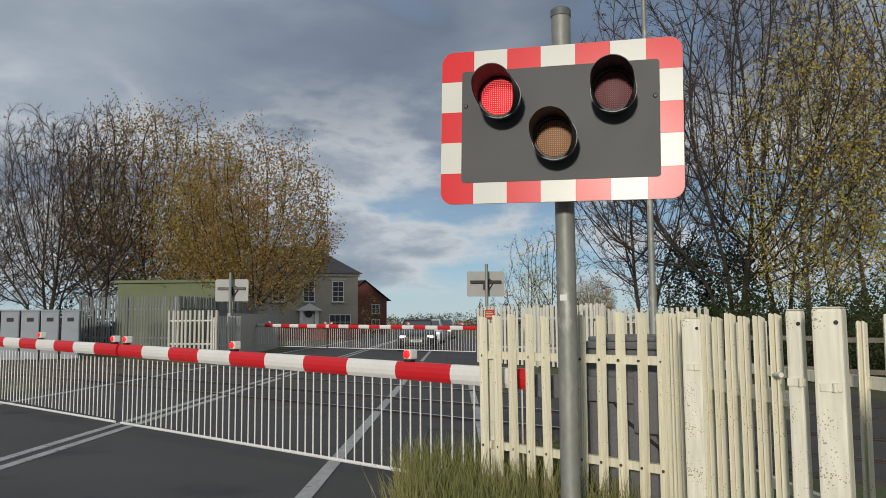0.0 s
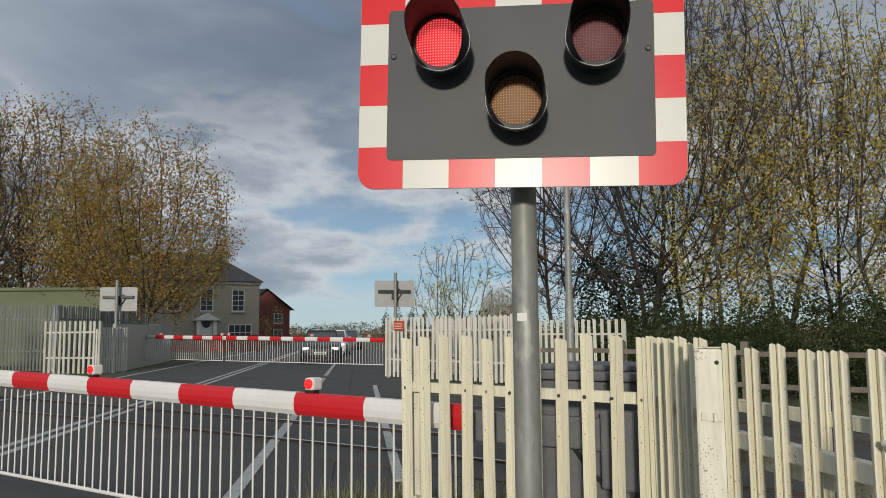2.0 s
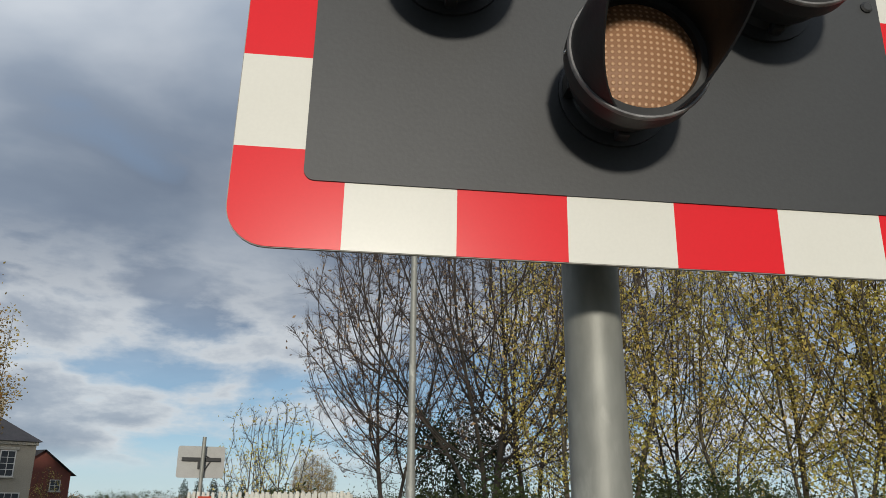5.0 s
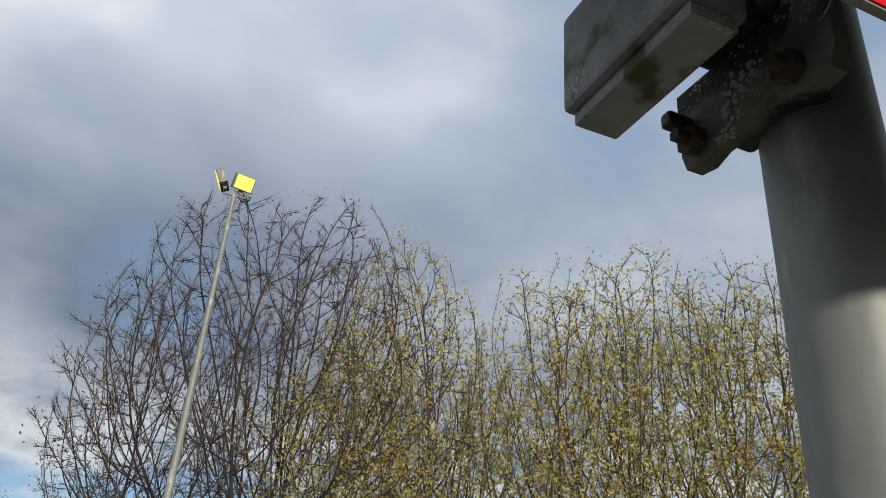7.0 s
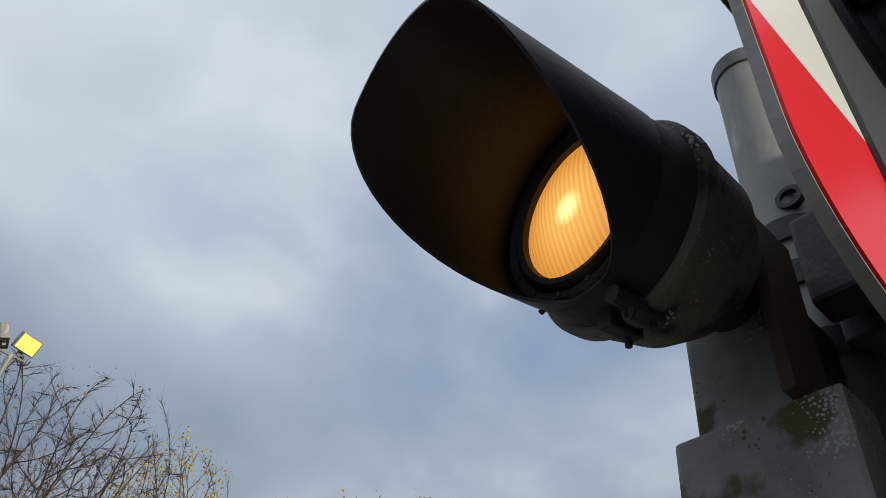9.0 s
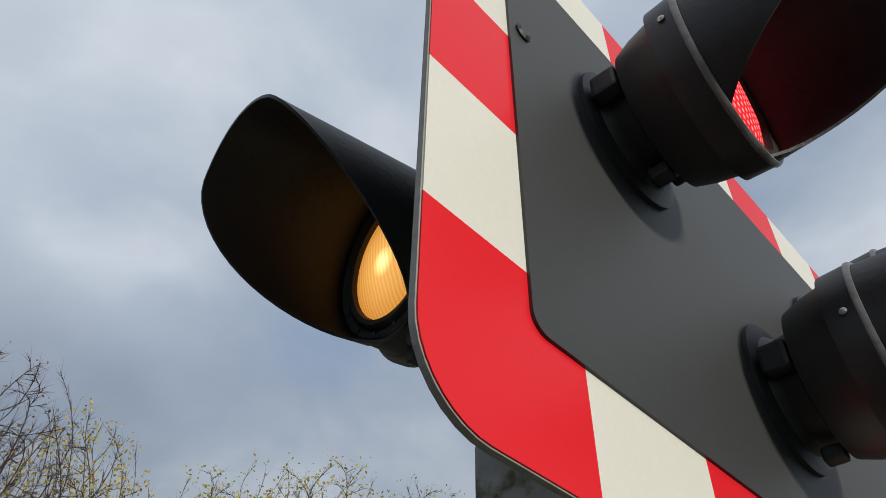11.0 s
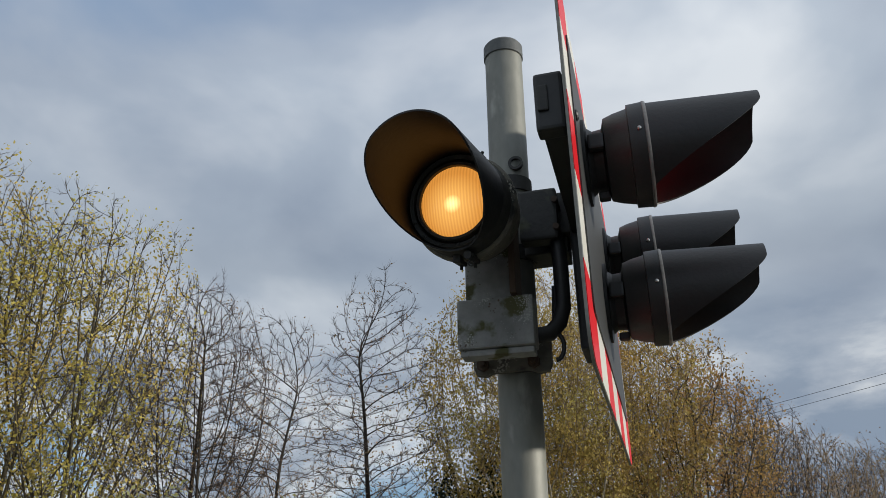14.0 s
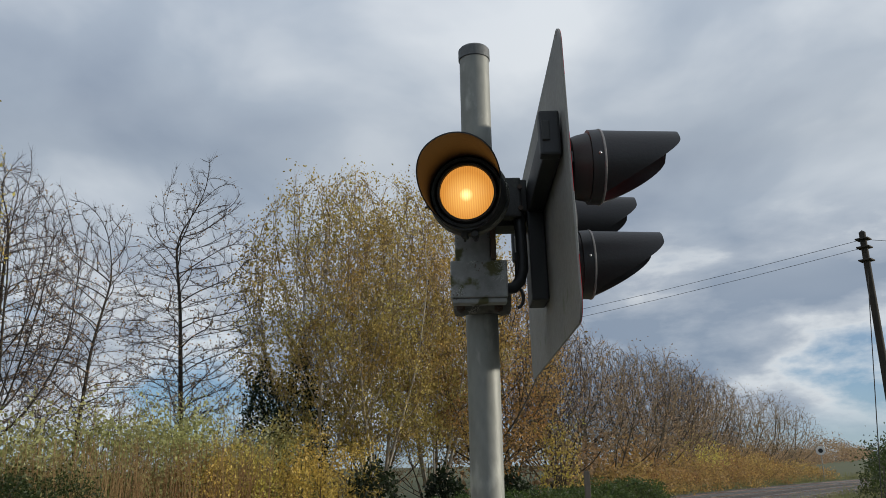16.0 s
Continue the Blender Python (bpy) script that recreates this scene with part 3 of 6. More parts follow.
def signal_lamp(parent, x, z, lens, lens_label, m):
    """One round lamp unit standing out from the board."""
    here = m @ pose(x, 0, z) @ UPRIGHT
    body = part("lamp_body", lathe(((0.0, 0.02), (0.075, 0.02), (0.078, 0.045), (0.102, 0.052), (0.110, 0.075), (0.119, 0.118), (0.112, 0.124), (0.0, 0.124)), 48), BLACK, parent, m=here, smooth=True)
    part("lamp_mount", lathe(((0.0, -0.002), (0.108, -0.002), (0.108, 0.006), (0.085, 0.010), (0.07, 0.03), (0.0, 0.03)), 40), BLACK, body, smooth=True)
    part("rim_edge", lathe(((0.1283, 0.146), (0.1296, 0.147), (0.1296, 0.1505), (0.1275, 0.1545), (0.124, 0.1546)), 56), RIMGREY, body, "thin grey rim edge", smooth=True)
    part("hinge_lug", boxed((-0.104, -0.02, 0.012), (-0.080, 0.02, 0.05), 0.006), BLACK, body)
    part("hinge_lug", boxed((0.080, -0.02, 0.012), (0.104, 0.02, 0.05), 0.006), BLACK, body)
    part("latch", boxed((-0.012, -0.108, 0.022), (0.012, -0.088, 0.05), 0.005), BLACK, body)
    part("rim", lathe(((0.113, 0.108), (0.126, 0.110), (0.128, 0.150), (0.1265, 0.154), (0.108, 0.152), (0.1045, 0.143), (0.1045, 0.126), (0.113, 0.112)), 56), BLACK, body, "raised black rim", smooth=True)
    part("lens", lathe(((0.0, 0.158), (0.04, 0.156), (0.08, 0.150), (0.104, 0.142), (0.104, 0.126), (0.0, 0.126)), 48, m=Matrix.Rotation(radians(-90), 4, "X")), lens, body, lens_label, smooth=True, m=Matrix.Rotation(radians(90), 4, "X"))
    part("visor", visor(bmesh.new(), 0.1245, 0.266, 0.140, -0.118, 0.058), HOOD, body, "long black cutaway visor", smooth=True)
    for a in (180, 0):
        part("screw", lathe(((0.0, 0.0), (0.005, 0.0), (0.005, 0.003), (0.002, 0.005), (0.0, 0.005)), 10), STEEL, body,
             m=Matrix.Rotation(radians(a), 4, "Z") @ pose(0.127, 0, 0.133) @ Matrix.Rotation(radians(90), 4, "Y"))
    return body


def signal_board(parent, m):
    """The striped board with its grey middle panel; local x, z in the board, front to -y."""
    here = m @ UPRIGHT
    base = part("backboard", slab(rounded(-BW / 2, -BH / 2, BW / 2, BH / 2, 0.075), -0.006, 0.0), [BOARDBACK], parent, "flat metal board, grey and stained behind", m=here)
    cols, rows = [-BW / 2 + BW / 7 * i for i in range(8)], [-BH / 2 + BH / 5 * j for j in range(6)]
    for i in range(7):
        for j in range(5):
            if 0 < i < 6 and 0 < j < 4:
                continue
            x0, x1, y0, y1 = cols[i], cols[i + 1], rows[j], rows[j + 1]
            e = 0.0015
            x0, x1 = x0 + (e if i == 0 else 0), x1 - (e if i == 6 else 0)
            y0, y1 = y0 + (e if j == 0 else 0), y1 - (e if j == 4 else 0)
            pts = [(x0, y0), (x1, y0), (x1, y1), (x0, y1)]
            if i in (0, 6) and j in (0, 4):
                r = 0.074
                k = {(0, 0): 0, (6, 0): 1, (6, 4): 2, (0, 4): 3}[(i, j)]
                cx, cy = (x0 + r if i == 0 else x1 - r), (y0 + r if j == 0 else y1 - r)
                arc = [(cx + r * math.cos(radians(180 + 90 * k + 10 * q)), cy + r * math.sin(radians(180 + 90 * k + 10 * q))) for q in range(10)]
                pts = pts[:k] + arc + pts[k + 1:]
            red = (i + j) % 2 == 0
            part("stripe_panel", slab(pts, 0.0, 0.0015), BOARDRED if red else BOARDWHITE, base, "red reflective panel" if red else "cream reflective panel")
    part("centre_panel", slab(rounded(-BW / 2 + 0.127, -BH / 2 + 0.127, BW / 2 - 0.127, BH / 2 - 0.127, 0.02), 0.0015, 0.005), BOARDGREY, base, "matt dark grey centre panel")
    for x in (-0.548, 0.548):
        part("panel_bolt", lathe(((0.0, 0.004), (0.013, 0.004), (0.013, 0.008), (0.009, 0.011), (0.0, 0.011)), 12), BLACK, base, m=pose(x, 0.125, 0))
    return base


def back_housing(parent, m):
    bm = bmesh.new()
    box(bm, (-0.60, 0.008, 0.06), (0.60, 0.066, 0.165), 0.008)
    part("cable_trunking", bm, BLACK, parent, "black trunking along the back of the board", m=m)
    part("trunking_end", boxed((-0.622, 0.012, 0.055), (-0.575, 0.076, 0.20), 0.008), BLACK, parent, m=m)
    part("trunking_end", boxed((0.575, 0.012, 0.055), (0.622, 0.076, 0.20), 0.008), BLACK, parent, m=m)
    part("cable_trunking", boxed((-0.075, 0.008, -0.27), (0.075, 0.07, 0.073), 0.008), BLACK, parent, m=m)
    part("latch", boxed((-0.628, 0.045, 0.10), (-0.6225, 0.07, 0.165), 0.003), DARKMETAL, parent, m=m)


# yz outline laid on the side of the post
SIDEWAYS = Matrix(((0, 0, 1, 0), (1, 0, 0, 0), (0, 1, 0, 0), (0, 0, 0, 1)))
signal = thing("warning_signal", IDENTITY, "level crossing signal, striped board on galvanised post, one red lamp lit", "signal")
PX, PY, PR = 0.006, 0.244, 0.0585
part("post", lathe(((PR, -0.4), (PR, 3.215)), 40), GALV, signal, "mottled galvanised steel post", m=pose(PX, PY, 0), smooth=True)
part("post_cap", lathe(((PR + 0.0015, 3.210), (PR + 0.004, 3.212), (PR + 0.004, 3.253), (PR - 0.002, 3.261), (0.0, 3.265)), 40), CAPGREY, signal, "dark plastic post cap", m=pose(PX, PY, 0), smooth=True)
part("sticker", slab(rounded(-0.022, -0.018, 0.022, 0.018, 0.003), PR, PR + 0.001), WHITE, signal, "small white sticker", m=pose(PX, PY, 1.475) @ Matrix.Rotation(radians(-14), 4, "Z") @ UPRIGHT)
signal_board(signal, TILT)
back_housing(signal, TILT)
signal_lamp(signal, -0.322, 0.128, LENSRED_LIT, "lit red lens with a grid of dots", TILT @ pose(0, -0.006, 0))
signal_lamp(signal, 0.322, 0.128, LENSRED, "unlit red lens", TILT @ pose(0, -0.006, 0))
signal_lamp(signal, -0.004, -0.128, LENSAMBER, "unlit amber lens", TILT @ pose(0, -0.006, 0))
# arm from the post to the board, clamps and bolts
part("bracket_arm", boxed((-0.075, 0.068, 2.55), (0.065, 0.20, 2.675), 0.006), DARKMETAL, signal, "dirty black steel bracket arm")
part("bracket_arm", boxed((-0.06, 0.08, 2.50), (0.05, 0.20, 2.545), 0.004), DARKMETAL, signal)
for z in (2.52, 2.65, 2.74):
    part("clamp_band", lathe(((PR + 0.001, -0.022), (PR + 0.007, -0.022), (PR + 0.007, 0.022), (PR + 0.001, 0.022)), 32), DARKMETAL, signal, m=pose(PX, PY, z), smooth=True)
part("eye_bolt", lathe(((0.014, -0.006), (0.022, -0.006), (0.022, 0.006), (0.014, 0.006), (0.014, -0.006)), 16), DARKMETAL, signal, m=pose(PX - 0.055, PY - 0.03, 2.80) @ Matrix.Rotation(radians(90), 4, "Y"))
for z in (2.54, 2.62):
    part("clamp_bolt", tube([(-0.15, 0.10, z), (-0.05, 0.10, z)], 0.009, 8), RUST, signal)
part("clamp_jaw", boxed((-0.14, 0.095, 2.51), (-0.085, 0.20, 2.66), 0.008), DARKMETAL, signal)
# junction box with its back plate
bm = bmesh.new()
box(bm, (-0.231, 0.162, 2.199), (-0.158, 0.356, 2.328), 0.007)
part("junction_box", bm, LICHEN, signal, "grey metal box mottled with lichen")
part("box_lip", boxed((-0.221, 0.166, 2.182), (-0.168, 0.350, 2.198), 0.004), LICHEN, signal)
part("back_plate", boxed((-0.206, 0.216, 2.3285), (-0.160, 0.338, 2.585), 0.005), LICHEN, signal, "stained grey mounting plate")
part("plate_edge", boxed((-0.248, 0.199, 2.3285), (-0.160, 0.2155, 2.590), 0.003), RUST, signal)
part("lower_clamp", slab([(0.348, 2.188), (0.342, 2.168), (0.318, 2.164), (0.296, 2.172), (0.20, 2.172), (0.176, 2.164), (0.150, 2.168), (0.142, 2.19), (0.142, 2.27), (0.348, 2.27)], -0.083, -0.062), BOWL, signal, "heavy stained clamp plate under the box", m=SIDEWAYS)
part("lower_clamp", boxed((-0.0615, 0.19, 2.180), (-0.030, 0.30, 2.30), 0.006), DARKMETAL, signal)
part("clamp_lug", boxed((-0.118, 0.322, 2.207), (-0.084, 0.338, 2.225), 0.004), DARKMETAL, signal)
part("clamp_block", boxed((-0.157, 0.215, 2.275), (-0.05, 0.30, 2.52), 0.006), DARKMETAL, signal)
for y in (0.178, 0.312):
    part("clamp_bolt", lathe(((0.0, 0.0), (0.017, 0.0), (0.017, 0.014), (0.008, 0.014), (0.008, 0.03), (0.0, 0.03)), 6), RUST, signal, m=pose(-0.084, y + 0.01, 2.192) @ Matrix.Rotation(radians(-90), 4, "Y"))
    part("clamp_bolt", tube([(-0.108, y + 0.01, 2.192), (-0.063, y + 0.01, 2.192)], 0.008, 8), RUST, signal)
part("conduit", tube([(-0.10, 0.105, 2.53), (-0.105, 0.10, 2.45), (-0.11, 0.10, 2.38), (-0.12, 0.10, 2.32), (-0.13, 0.112, 2.275), (-0.135, 0.135, 2.25), (-0.14, 0.168, 2.245)], 0.021, 12), BLACK, signal, "black flexible conduit", smooth=True)
part("cable_loop", tube([(-0.12, 0.12, 2.38)] + [(-0.13, 0.125 - 0.022 * math.sin(a / 10 * math.pi), 2.25 - 0.035 * (1 - math.cos(a / 10 * math.pi))) for a in range(11)], 0.006, 8), BLACK, signal, smooth=True)


def facing(place, out, tilt_up=(0, 0, 1)):
    z = Vector(out).normalized()
    x = Vector(tilt_up).cross(z).normalized()
    y = z.cross(x)
    return Matrix(((x.x, y.x, z.x, place[0]), (x.y, y.y, z.y, place[1]), (x.z, y.z, z.z, place[2]), (0, 0, 0, 1)))


FLOOD = facing((-0.462, 0.299, 2.492), (-0.981, 0.150, -0.118))
flood = part("side_lamp", lathe(((0.0, -0.212), (0.060, -0.212), (0.090, -0.195), (0.112, -0.155), (0.121, -0.105), (0.121, -0.078), (0.0, -0.078)), 48), BOWL, signal, "round amber lamp facing sideways with a weathered back bowl", m=FLOOD, smooth=True)
part("flange_ring", lathe(((0.110, -0.080), (0.129, -0.080), (0.132, -0.074), (0.132, -0.058), (0.127, -0.052), (0.110, -0.052)), 56), BOWL, flood, "pale weathered flange ring", smooth=True)
part("barrel", lathe(((0.108, -0.06), (0.1235, -0.052), (0.121, -0.030), (0.119, -0.004), (0.113, 0.004), (0.104, 0.000), (0.098, -0.020), (0.090, -0.022), (0.0, -0.024)), 56), DARKMETAL, flood, smooth=True)
part("lens_rim", lathe(((0.086, -0.020), (0.098, -0.019), (0.100, -0.004), (0.095, 0.006), (0.088, 0.004), (0.086, -0.008), (0.086, -0.020)), 56), DARKMETAL, flood, smooth=True)
part("lens", lathe(((0.0, 0.016), (0.04, 0.0125), (0.07, 0.005), (0.0858, -0.003), (0.0858, -0.015), (0.0, -0.02)), 48, m=Matrix.Rotation(radians(-90), 4, "X")), AMBERLIT, flood, "lit amber ribbed glass lens", smooth=True, m=Matrix.Rotation(radians(90), 4, "X"))
part("visor", visor(bmesh.new(), 0.1215, 0.240, -0.004, -0.119, 0.085, shrink=1.05, droop=0.0), HOOD, flood, "black cutaway hood", smooth=True)
for a in (68, -98, -84, 190):
    clip = part("clip", boxed((0.118, -0.010, -0.084), (0.140, 0.010, -0.036), 0.004), DARKMETAL, flood, m=Matrix.Rotation(radians(a), 4, "Z"))
    part("clip_screw", tube([(0.138, 0, -0.07), (0.150, 0, -0.07)], 0.004, 8), DARKMETAL, clip)
part("hinge_knuckle", tube([(0.02, -0.132, -0.01), (0.02, -0.132, -0.05)], 0.010, 10), DARKMETAL, flood, smooth=True)
part("hanging_ring", lathe(((0.005, -0.0015), (0.008, -0.0015), (0.008, 0.0015), (0.005, 0.0015), (0.005, -0.0015)), 12), DARKMETAL, flood, m=pose(0.02, -0.148, -0.03))
for k in range(7):
    a = 200 + 24 * k
    part("inner_screw", lathe(((0.0, 0.0), (0.004, 0.0), (0.004, 0.003), (0.0, 0.004)), 8), DARKMETAL, flood, m=Matrix.Rotation(radians(a), 4, "Z") @ pose(0.108, 0, 0.001))
part("swivel", tube([(-0.262, 0.270, 2.51), (-0.2065, 0.268, 2.51)], 0.045, 20), DARKMETAL, signal, smooth=True)

# ---- barriers ----
def boom_lamp(parent, m):
    lamp = part("boom_lamp", boxed((-0.042, -0.032, 0.0), (0.042, 0.06, 0.085), 0.016), WHITE, parent, "small white lamp box with a red lens", m=m)
    part("lens", lathe(((0.0, 0.0), (0.034, 0.0), (0.034, 0.012), (0.02, 0.020), (0.0, 0.022)), 24), BOOMRED, lamp, "lit red lens", m=pose(0, -0.032, 0.044) @ UPRIGHT, smooth=True)
    part("foot", boxed((-0.04, -0.03, -0.02), (0.04, 0.03, 0.0), 0.004), BLACK, lamp)


def barrier(m, start, end, phase, lamps, top, sag, label, group, fine=True, rod=0.115, machine=0):
    """A lowered boom along local -x from start to end, with its hanging skirt."""
    boom = thing("barrier_boom", m, label, "barrier", group)
    cuts = [start]
    x = phase
    k = 0
    while x < end:
        if x > start:
            cuts.append(x)
        x += 0.615
    cuts.append(end)
    h = 0.075
    for a, b in zip(cuts, cuts[1:]):
        mid = (a + b) / 2
        red = int(math.floor((mid - phase) / 0.615)) % 2 == 0
        bm = bmesh.new()
        prof = [(0.03, -h), (0.03, h), (-0.025, h), (-0.045, h * 0.55), (-0.05, 0), (-0.045, -h * 0.55), (-0.025, -h)]
        ends = [[bm.verts.new((-q, y, top + sag * q + z)) for y, z in prof] for q in (a, b)]
        for i in range(7):
            bm.faces.new((ends[0][i], ends[0][(i + 1) % 7], ends[1][(i + 1) % 7], ends[1][i]))
        bm.faces.new(ends[0])
        bm.faces.new(ends[1][::-1])
        bmesh.ops.recalc_face_normals(bm, faces=bm.faces)
        part("boom_section", bm, RED if red else WHITE, boom, "red painted section" if red else "white painted section")
    base = top - 0.84
    drop = top - base
    rail = [(-q, 0.0, base + 0.25 * sag * q) for q in (start + 0.05, (start + end) / 2, end - 0.05)]
    part("skirt_rail", tube(rail, 0.016, 8), WHITE, boom)
    rodme = mesh_from("skirt_rod", tube([(0, 0, -drop), (0, 0, -0.07)], 0.0075, 6), WHITE)
    q = start + 0.08
    while q < end - 0.06:
        share("skirt_rod", rodme, boom, pose(-q, 0, top + sag * q * 0.6))
        q += rod
    for q in lamps:
        boom_lamp(boom, pose(-q, 0, top + sag * q + h + 0.02))
    return boom


def boom_frame(s, r, deg=40.0):
    return ROAD @ pose(s, r, 0) @ Matrix.Rotation(radians(-deg), 4, "Z")


NEAR, FAR = boom_frame(-0.97, 2.2), boom_frame(0.3, 23.6)
barrier(NEAR, -1.20, 5.06, -1.68, (0.04, 2.6, 4.93), 0.925, 0.016, "lowered red and white barrier with a white rod skirt", "near barriers")
barrier(NEAR, 5.12, 11.0, 0.16 + 0.615 * 8 + 0.03, (5.25, 7.5, 9.8), 0.925, 0.016, "lowered red and white barrier with a white rod skirt", "near barriers")
barrier(FAR, 0.2, 8.3, 0.2, (0.9, 3.6, 8.1), 1.10, 0.010, "far lowered red and white barrier with a rod skirt", "far barriers", rod=0.13)
barrier(FAR, 8.35, 16.5, 8.4, (8.5, 12.4, 15.5), 1.10, 0.010, "far lowered red and white barrier with a rod skirt", "far barriers", rod=0.13)


def barrier_machine(m, label="dark grey barrier machine cabinet with a sloping lid"):
    mach = thing("barrier_machine", m, label, "barrier machine", "barrier machines")
    part("cabinet", boxed((-0.38, -0.28, 0.0), (0.38, 0.28, 1.14), 0.02), MACHINE, mach)
    bm = bmesh.new()
    box(bm, (-0.42, -0.32, 1.141), (0.42, 0.32, 1.19), 0.012)
    part("lid", bm, MACHINE, mach)
    part("door_panel", boxed((-0.31, -0.292, 0.12), (0.31, -0.282, 1.05), 0.004), MACHINE, mach)
    part("lid_ridge", boxed((-0.34, -0.24, 1.191), (0.34, 0.24, 1.225), 0.012), MACHINE, mach)
    part("side_arm", boxed((-0.80, -0.36, 0.78), (0.25, -0.31, 0.95), 0.01), MACHINE, mach, "grey boom carrier arm")
    part("counterweight", boxed((0.1, -0.43, 0.60), (0.5, -0.345, 1.0), 0.015), MACHINE, mach)
    part("cable", tube([(-0.2, -0.30, 0.9), (0.0, -0.33, 0.66), (0.22, -0.31, 0.5), (0.3, -0.30, 0.2)], 0.012, 8), RUBBER, mach)
    part("handle", boxed((0.2, -0.30, 0.55), (0.23, -0.291, 0.7), 0.003), STEEL, mach)
    return mach


mach = barrier_machine(NEAR @ pose(1.98, 0.33, 0))
copy_thing(mach, NEAR @ pose(-11.6, 0.33, 0))
copy_thing(mach, FAR @ pose(0.75, 0.35, 0))
copy_thing(mach, FAR @ pose(-17.2, 0.35, 0))


# ---- fences ----
def pale_mesh(height, width=0.066, fold=0.030, material=None, notch=0.012, base=0.02):
    """A folded steel pale with a shaped top."""
    w = width / 2
    prof = [(-w, 0.0), (-w * 0.62, -fold), (-w * 0.36, -fold), (0, -fold * 0.30), (w * 0.36, -fold), (w * 0.62, -fold), (w, 0.0)]
    tops = [height - 0.014, height - 0.003, height, height - notch * 0.5, height, height - 0.003, height - 0.014]
    bm = bmesh.new()
    t = 0.005
    front = [bm.verts.new((x, y, base)) for x, y in prof], [bm.verts.new((x, y, z)) for (x, y), z in zip(prof, tops)]
    back = [bm.verts.new((x, y + t, base)) for x, y in prof], [bm.verts.new((x, y + t, z)) for (x, y), z in zip(prof, tops)]
    n = len(prof)
    for i in range(n - 1):
        bm.faces.new((front[0][i], front[0][i + 1], front[1][i + 1], front[1][i]))
        bm.faces.new((back[0][i + 1], back[0][i], back[1][i], back[1][i + 1]))
        bm.faces.new((front[1][i], front[1][i + 1], back[1][i + 1], back[1][i]))
    bm.faces.new((front[0][0], front[1][0], back[1][0], back[0][0]))
    bm.faces.new((front[1][-1], front[0][-1], back[0][-1], back[1][-1]))
    return mesh_from("pale", bm, material)


def palisade(name, a, b, height, pitch, material, label, post=None, rails=(0.3, 0.78), posts=True, width=0.066, lean=0.0, seed=0, bolts=False, twist=0.0):
    a, b = Vector((*a, 0)), Vector((*b, 0))
    run = (b - a).length
    m = Matrix.Translation(a) @ Matrix.Rotation(math.atan2(b.y - a.y, b.x - a.x), 4, "Z")
    f = thing(name, m, label, "fence")
    me = pale_mesh(height, width, material=material)
    rng = random.Random(seed)
    n = int(round(run / pitch))
    bolt = mesh_from("bolt", lathe(((0.0, 0.0), (0.010, 0.0), (0.010, 0.006), (0.0, 0.010)), 8), RUST) if bolts else None
    for k in range(n + 1):
        x = run * k / n
        dz = rng.uniform(-0.012, 0.012)
        share("pale", me, f, pose(x + rng.uniform(-0.008, 0.008), 0, dz, rng.uniform(-0.5, 0.5), rng.uniform(-0.7, 0.7) + lean, rng.uniform(-4, 4) + twist))
        if bolts:
            for z in rails:
                share("bolt", bolt, f, pose(x, -0.022, z * height) @ UPRIGHT)
    for z in rails:
        bm = bmesh.new()
        box(bm, (-0.02, 0.008, z * height - 0.025), (run + 0.02, 0.014, z * height + 0.025))
        box(bm, (-0.02, 0.008, z * height + 0.0255), (run + 0.02, 0.05, z * height + 0.031))
        part("rail", bm, material, f)
    if posts:
        k = max(1, int(round(run / 2.6)))
        for i in range(k + 1):
            part("fence_post", boxed((run * i / k - 0.04, 0.052, -0.2), (run * i / k + 0.04, 0.11, height - 0.06), 0.006), post or material, f)
    return f


palisade("palisade_fence", (-0.73, 1.40), (0.55, 0.60), 1.385, 0.149, FENCE, "cream painted steel pale fence with rust stains", FENCEDIRT, bolts=True, seed=1)
palisade("palisade_fence", (0.60, 0.55), (0.705, -0.10), 1.375, 0.135, FENCE, "cream painted steel pale fence with rust stains", FENCEDIRT, seed=2, twist=46, posts=False, width=0.05)
# gate between the posts
def wicket_gate():
    a, b = Vector((0.725, -0.22, 0)), Vector((0.985, -1.14, 0))
    run = (b - a).length
    m = Matrix.Translation(a) @ Matrix.Rotation(math.atan2(b.y - a.y, b.x - a.x), 4, "Z")
    g = thing("wicket_gate", m, "closed cream steel wicket gate with rusty latch", "gate")
    me = pale_mesh(1.36, 0.050, material=FENCE, base=0.08)
    for k in range(6):
        share("pale", me, g, pose(0.10 + (run - 0.18) * k / 5, 0, random.Random(k).uniform(-0.01, 0.01), 0, 0, 46))
    for z in (0.32, 1.02):
        part("gate_rail", boxed((0.0, 0.008, z - 0.03), (run, 0.05, z + 0.03), 0.006), FENCEDIRT, g)
    part("gate_brace", boxed((0.02, 0.052, 0.93), (run - 0.02, 0.075, 0.985), 0.004), FENCEDIRT, g)
    part("latch", boxed((-0.03, -0.05, 0.86), (0.06, -0.024, 0.90), 0.006), FENCEDIRT, g)
    part("latch_bolt", tube([(-0.05, -0.045, 0.84), (0.05, -0.045, 0.84)], 0.010, 8), RUST, g)
    for z in (0.35, 1.12):
        part("hinge", tube([(run - 0.03, -0.03, z), (run + 0.02, -0.03, z)], 0.010, 10), FENCEDIRT, g)
    return g


wicket_gate()


